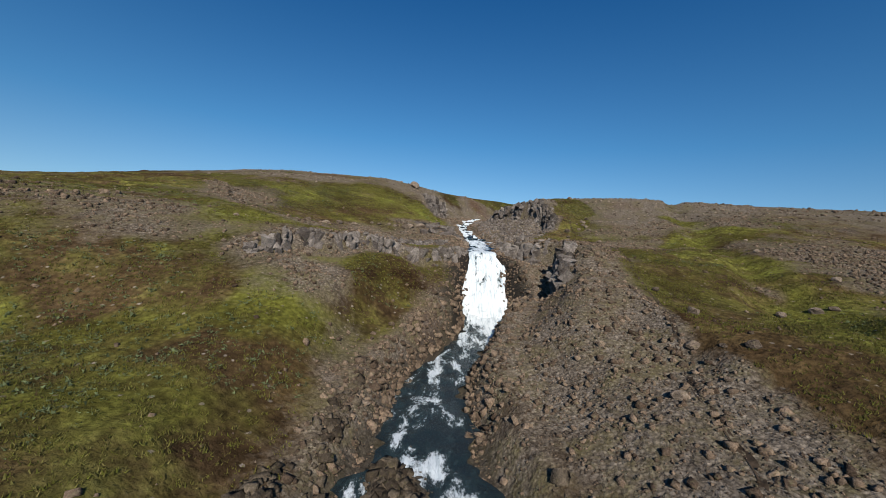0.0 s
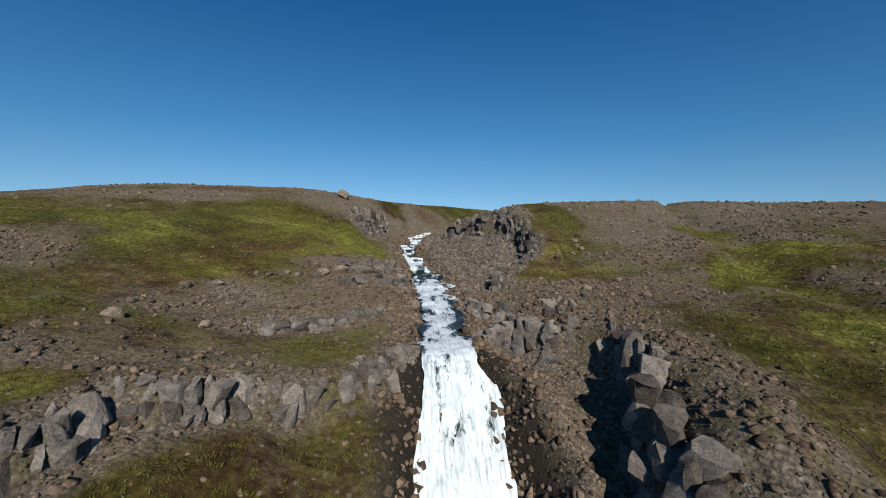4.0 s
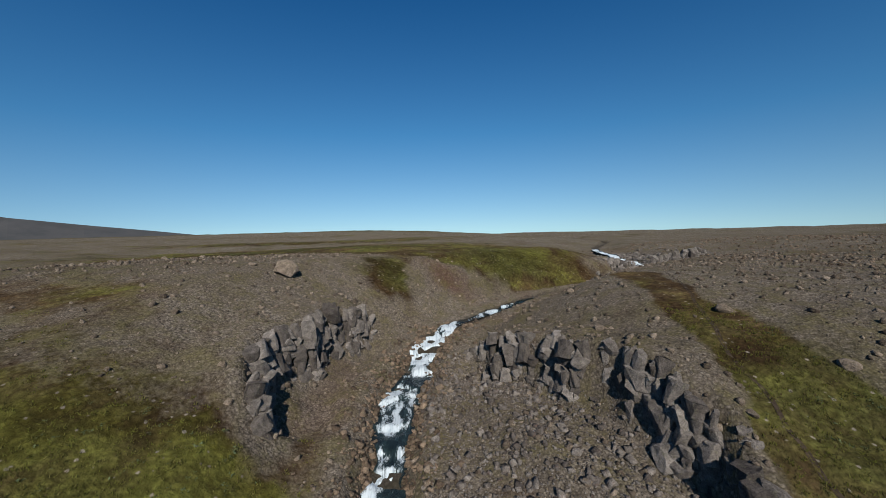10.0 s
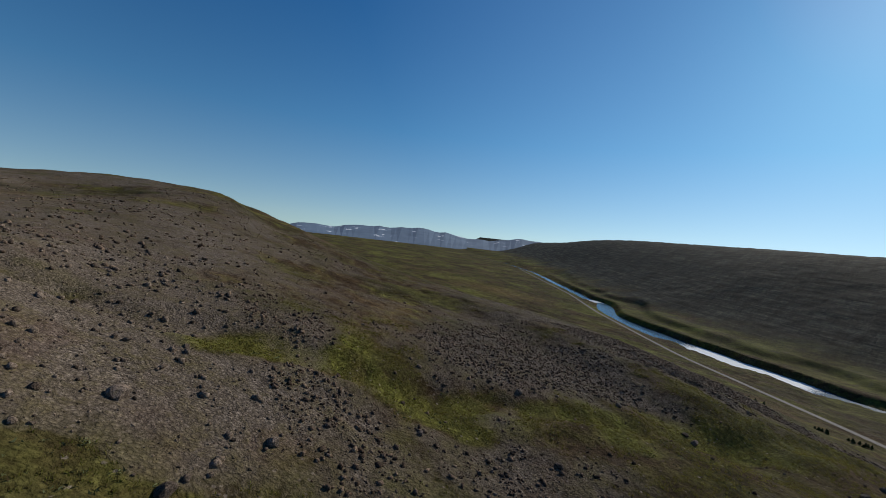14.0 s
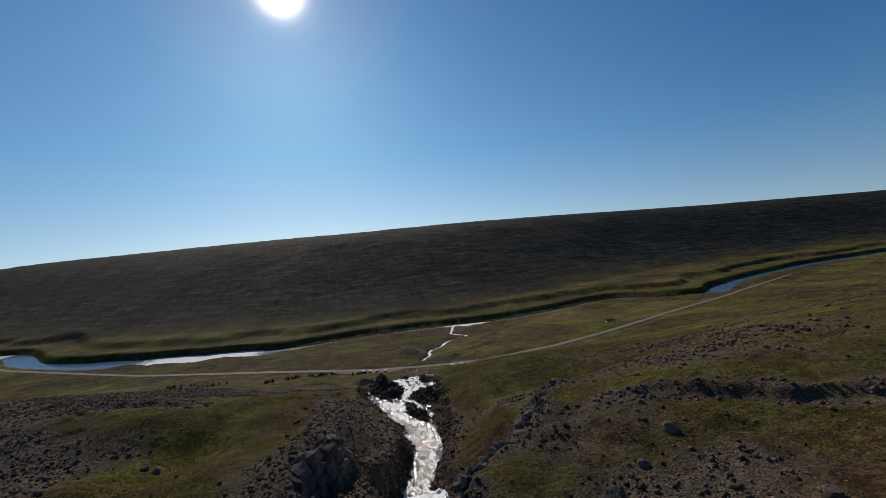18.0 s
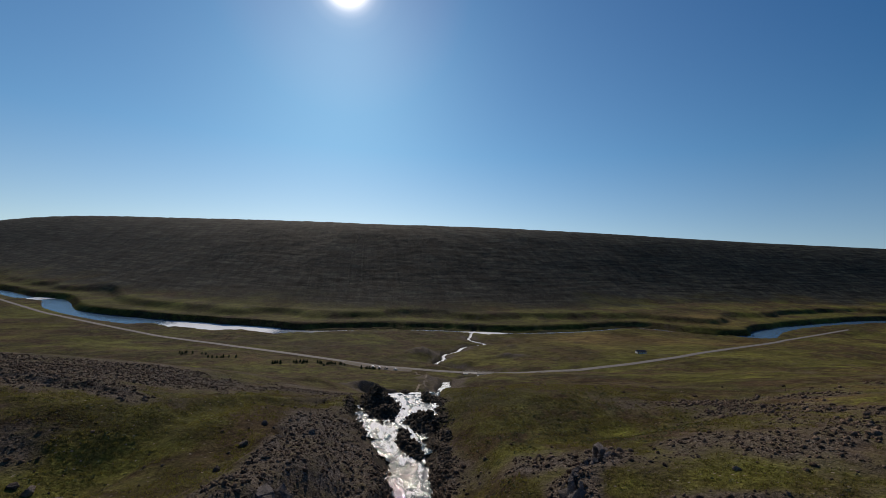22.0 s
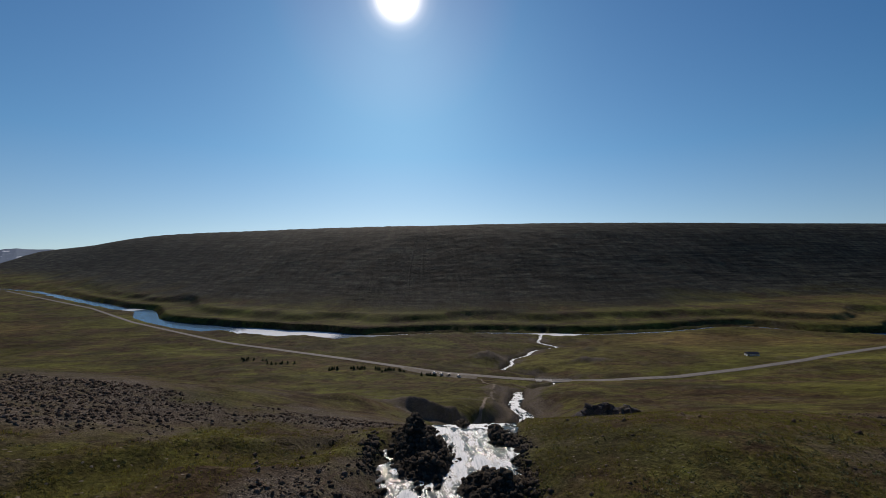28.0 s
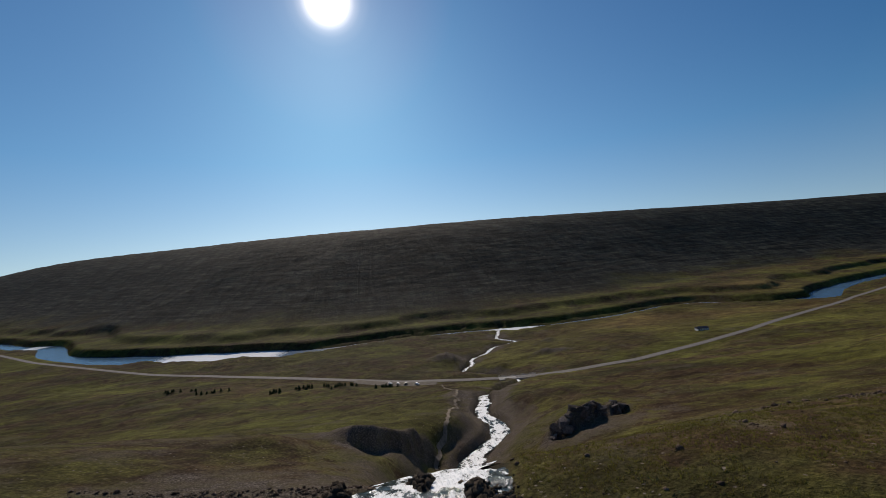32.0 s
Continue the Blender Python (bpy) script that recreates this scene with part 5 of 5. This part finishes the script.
LEAVES = plain("leaves", (0.035, 0.055, 0.02), 0.8, 0, 0.35, 0.5)
BARK = plain("bark", (0.09, 0.07, 0.05), 0.9, 0, 0.2, 0.2)


def tree(seed, tall, slim):
    r = np.random.default_rng(seed)
    base = new("small_tree")
    bm = bmesh.new()
    bmesh.ops.create_cone(bm, cap_ends=True, segments=8, radius1=0.14, radius2=0.03, depth=tall, matrix=pose(0, 0, tall / 2))
    part("trunk", bm, BARK, base)
    bm = bmesh.new()
    for k in range(150):
        h = r.uniform(0.12, 1.0)
        wide = slim * (1.05 - h) * tall * r.uniform(0.3, 1.0) + 0.1
        a = r.uniform(0, 6.28)
        c = Vector((math.cos(a) * wide, math.sin(a) * wide, h * tall))
        e = Euler(r.uniform(-0.9, 0.9, 3)).to_matrix()
        w = r.uniform(0.25, 0.5)
        bm.faces.new([bm.verts.new(c + e @ Vector(p)) for p in ((-w, -w * 0.6, 0), (w, -w * 0.5, 0.1), (w * 0.7, w * 0.6, 0), (-w * 0.6, w * 0.6, 0.15))])
    part("crown", bm, LEAVES, base)
    return tagged(base, "small dark-green young tree planted in the valley", "tree", group="young trees by the road")


grown = [tree(3, 3.2, 0.4), tree(4, 2.6, 0.5), tree(5, 3.8, 0.36)]
spots = []
for cx, cy, rx, ry, n in ((100, -350, 9, 4, 9), (75, -357, 8, 4, 9), (40, -350, 16, 6, 14), (-2, -326, 12, 5, 12), (166, -386, 18, 5, 10), (205, -415, 18, 4, 8)):
    spots += [(cx + rng.uniform(-rx, rx), cy + rng.uniform(-ry, ry)) for _ in range(n)]
for k, (x, y) in enumerate(spots):
    m = pose(x, y, ground_at(x, y) - 0.05, 0, 0, 40 * k)
    if k < 3:
        grown[k].matrix_basis = m
    else:
        copy_thing(grown[k % 3], m)

# ---- low shrubs in the turf ----
def shrubs(name, count, x0, x1, y0, y1, seed, label):
    r = np.random.default_rng(seed)
    x, y = r.uniform(x0, x1, count * 4), r.uniform(y0, y1, count * 4)
    keep = (rockiness(x, y) < 0.3) & (np.abs(x - stream_x(y)) > 7) & (fractal(x, y, 12, 66, 3) > 0.0)
    x, y = x[keep][:count], y[keep][:count]
    n, k = len(x), 9
    size = r.uniform(0.1, 0.3, (n, 1))
    c = np.stack([x[:, None] + size * r.normal(0, 0.8, (n, k)), y[:, None] + size * r.normal(0, 0.8, (n, k)), land(x, y)[:, None] + size * r.uniform(0.1, 0.7, (n, k))], -1)
    e1, e2 = r.normal(0, 0.5, (n, k, 3)), r.normal(0, 0.5, (n, k, 3))
    tri = np.stack([c, c + e1 * size[..., None], c + e2 * size[..., None]], 2).reshape(-1, 3)
    me = bpy.data.meshes.new(name)
    me.from_pydata(tri.tolist(), [], np.arange(len(tri)).reshape(-1, 3).tolist())
    me.materials.append(SHRUB)
    return tagged(new(name, me), label, "shrubs", kind="stuff")


SHRUB = plain("shrub", (0.09, 0.105, 0.05), 0.85, 0, 0.3, 0.4)
shrubs("low_willow", 1300, -60, -4, 8, 60, 31, "low grey-green willow scrub in the grass")
shrubs("turf_clumps", 2400, -80, 90, 0, 170, 32, "small green clumps growing in the moss")

def tussock_material():
    m, n, l, s = material("tussock")
    own = n.new("ShaderNodeNewGeometry").outputs["Random Per Island"]
    where = n.new("ShaderNodeTexCoord").outputs["Object"]
    tone = number(n, l, "ADD", number(n, l, "MULTIPLY", own, 0.5), number(n, l, "MULTIPLY", noise_node(n, l, 14, 4, 0.6, where), 0.5))
    l.new(ramp(n, l, tone, [(0.25, (0.09, 0.065, 0.03)), (0.45, (0.13, 0.115, 0.03)), (0.62, (0.14, 0.145, 0.025)), (0.8, (0.24, 0.2, 0.075))]), s.inputs["Base Color"])
    s.inputs["Roughness"].default_value, s.inputs["Diffuse Roughness"].default_value = 0.9, 1.0
    s.inputs["Specular IOR Level"].default_value = 0.1
    through_light = n.new("ShaderNodeBsdfTranslucent")
    l.new(s.inputs["Base Color"].links[0].from_socket, through_light.inputs["Color"])
    blend = n.new("ShaderNodeMixShader")
    blend.inputs[0].default_value = 0.4
    l.new(s.outputs[0], blend.inputs[1])
    l.new(through_light.outputs[0], blend.inputs[2])
    l.new(blend.outputs[0], [k for k in n if k.type == "OUTPUT_MATERIAL"][0].inputs[0])
    return m


def tussocks(name, count, x0, x1, y0, y1, seed, label):
    """Tufts of grass, seven blades each."""
    r = np.random.default_rng(seed)
    x, y = r.uniform(x0, x1, count * 3), r.uniform(y0, y1, count * 3)
    keep = (rockiness(x, y) < r.uniform(0.1, 0.5, len(x))) & (np.abs(x - stream_x(y)) > glide(y, way_y, way_w) + 2.5) & (fractal(x, y, 5, 67, 3) > -0.35)
    x, y = x[keep][:count], y[keep][:count]
    n, k = len(x), 7
    tall = r.uniform(0.12, 0.36, (n, 1))
    foot = np.stack([x[:, None] + r.normal(0, 0.14, (n, k)), y[:, None] + r.normal(0, 0.14, (n, k)), np.repeat(land(x, y)[:, None] - 0.05, k, 1)], -1)
    a = r.uniform(0, 6.28, (n, k))
    side = np.stack([np.cos(a), np.sin(a), 0 * a], -1) * r.uniform(0.025, 0.075, (n, k, 1))
    tip = foot + np.stack([r.normal(0, 0.14, (n, k)), r.normal(0, 0.14, (n, k)), tall * r.uniform(0.6, 1.2, (n, k))], -1)
    tri = np.stack([foot - side, foot + side, tip], 2).reshape(-1, 3)
    me = bpy.data.meshes.new(name)
    me.vertices.add(len(tri))
    me.vertices.foreach_set("co", tri.astype(np.float32).ravel())
    me.loops.add(len(tri))
    me.loops.foreach_set("vertex_index", np.arange(len(tri), dtype=np.int32))
    me.polygons.add(len(tri) // 3)
    me.polygons.foreach_set("loop_start", np.arange(0, len(tri), 3, dtype=np.int32))
    me.update(calc_edges=True)
    me.materials.append(TUSSOCK)
    return tagged(new(name, me), label, "grass", kind="stuff")


TUSSOCK = tussock_material()
tussocks("grass_tufts", 46000, -85, 105, -20, 175, 33, "short tufts of olive and straw-coloured grass")

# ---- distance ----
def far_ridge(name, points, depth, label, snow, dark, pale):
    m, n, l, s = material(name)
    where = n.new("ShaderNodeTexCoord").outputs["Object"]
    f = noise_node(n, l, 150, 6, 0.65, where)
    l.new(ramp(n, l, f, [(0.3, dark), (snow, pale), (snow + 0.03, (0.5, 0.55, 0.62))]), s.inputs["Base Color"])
    s.inputs["Roughness"].default_value = 0.95
    verts, faces = [], []
    for i, (x, y, z) in enumerate(points):
        away = Vector((x, y, 0)).normalized()
        verts += [(x - away.x * depth, y - away.y * depth, -140), (x, y, z), (x + away.x * depth, y + away.y * depth, -140)]
        if i:
            j = i * 3
            faces += [(j - 3, j, j + 1, j - 2), (j - 2, j + 1, j + 2, j - 1)]
    me = bpy.data.meshes.new(name)
    me.from_pydata(verts, [], faces)
    me.materials.append(m)
    return tagged(new(name, me), label, "mountains", kind="structure")


def ridge_line(a0, a1, away, low, high, seed, n=60):
    """A far skyline between two bearings (degrees from +y, to the right)."""
    r = []
    for i in range(n):
        t = i / (n - 1)
        a = radians(a0 + (a1 - a0) * t)
        up = float(fractal(np.array([t * 900.0]), np.array([0.0]), 160, seed, 4)[0]) * 0.5 + 0.5
        r.append((20 + away * math.sin(a), 140 + away * math.cos(a), -130 + (low + 130 + (high - low) * up) * min(1, (5 * t) ** 0.6, (5 * (1 - t)) ** 0.6)))
    return r


# the blue of far_mountains is distance haze put into the base colour
far_ridge("far_mountains", ridge_line(104, 150, 4300, -50, 100, 3), 700, "distant mountains streaked with snow, blue haze painted into their colour", 0.62, (0.05, 0.09, 0.15), (0.08, 0.13, 0.2))
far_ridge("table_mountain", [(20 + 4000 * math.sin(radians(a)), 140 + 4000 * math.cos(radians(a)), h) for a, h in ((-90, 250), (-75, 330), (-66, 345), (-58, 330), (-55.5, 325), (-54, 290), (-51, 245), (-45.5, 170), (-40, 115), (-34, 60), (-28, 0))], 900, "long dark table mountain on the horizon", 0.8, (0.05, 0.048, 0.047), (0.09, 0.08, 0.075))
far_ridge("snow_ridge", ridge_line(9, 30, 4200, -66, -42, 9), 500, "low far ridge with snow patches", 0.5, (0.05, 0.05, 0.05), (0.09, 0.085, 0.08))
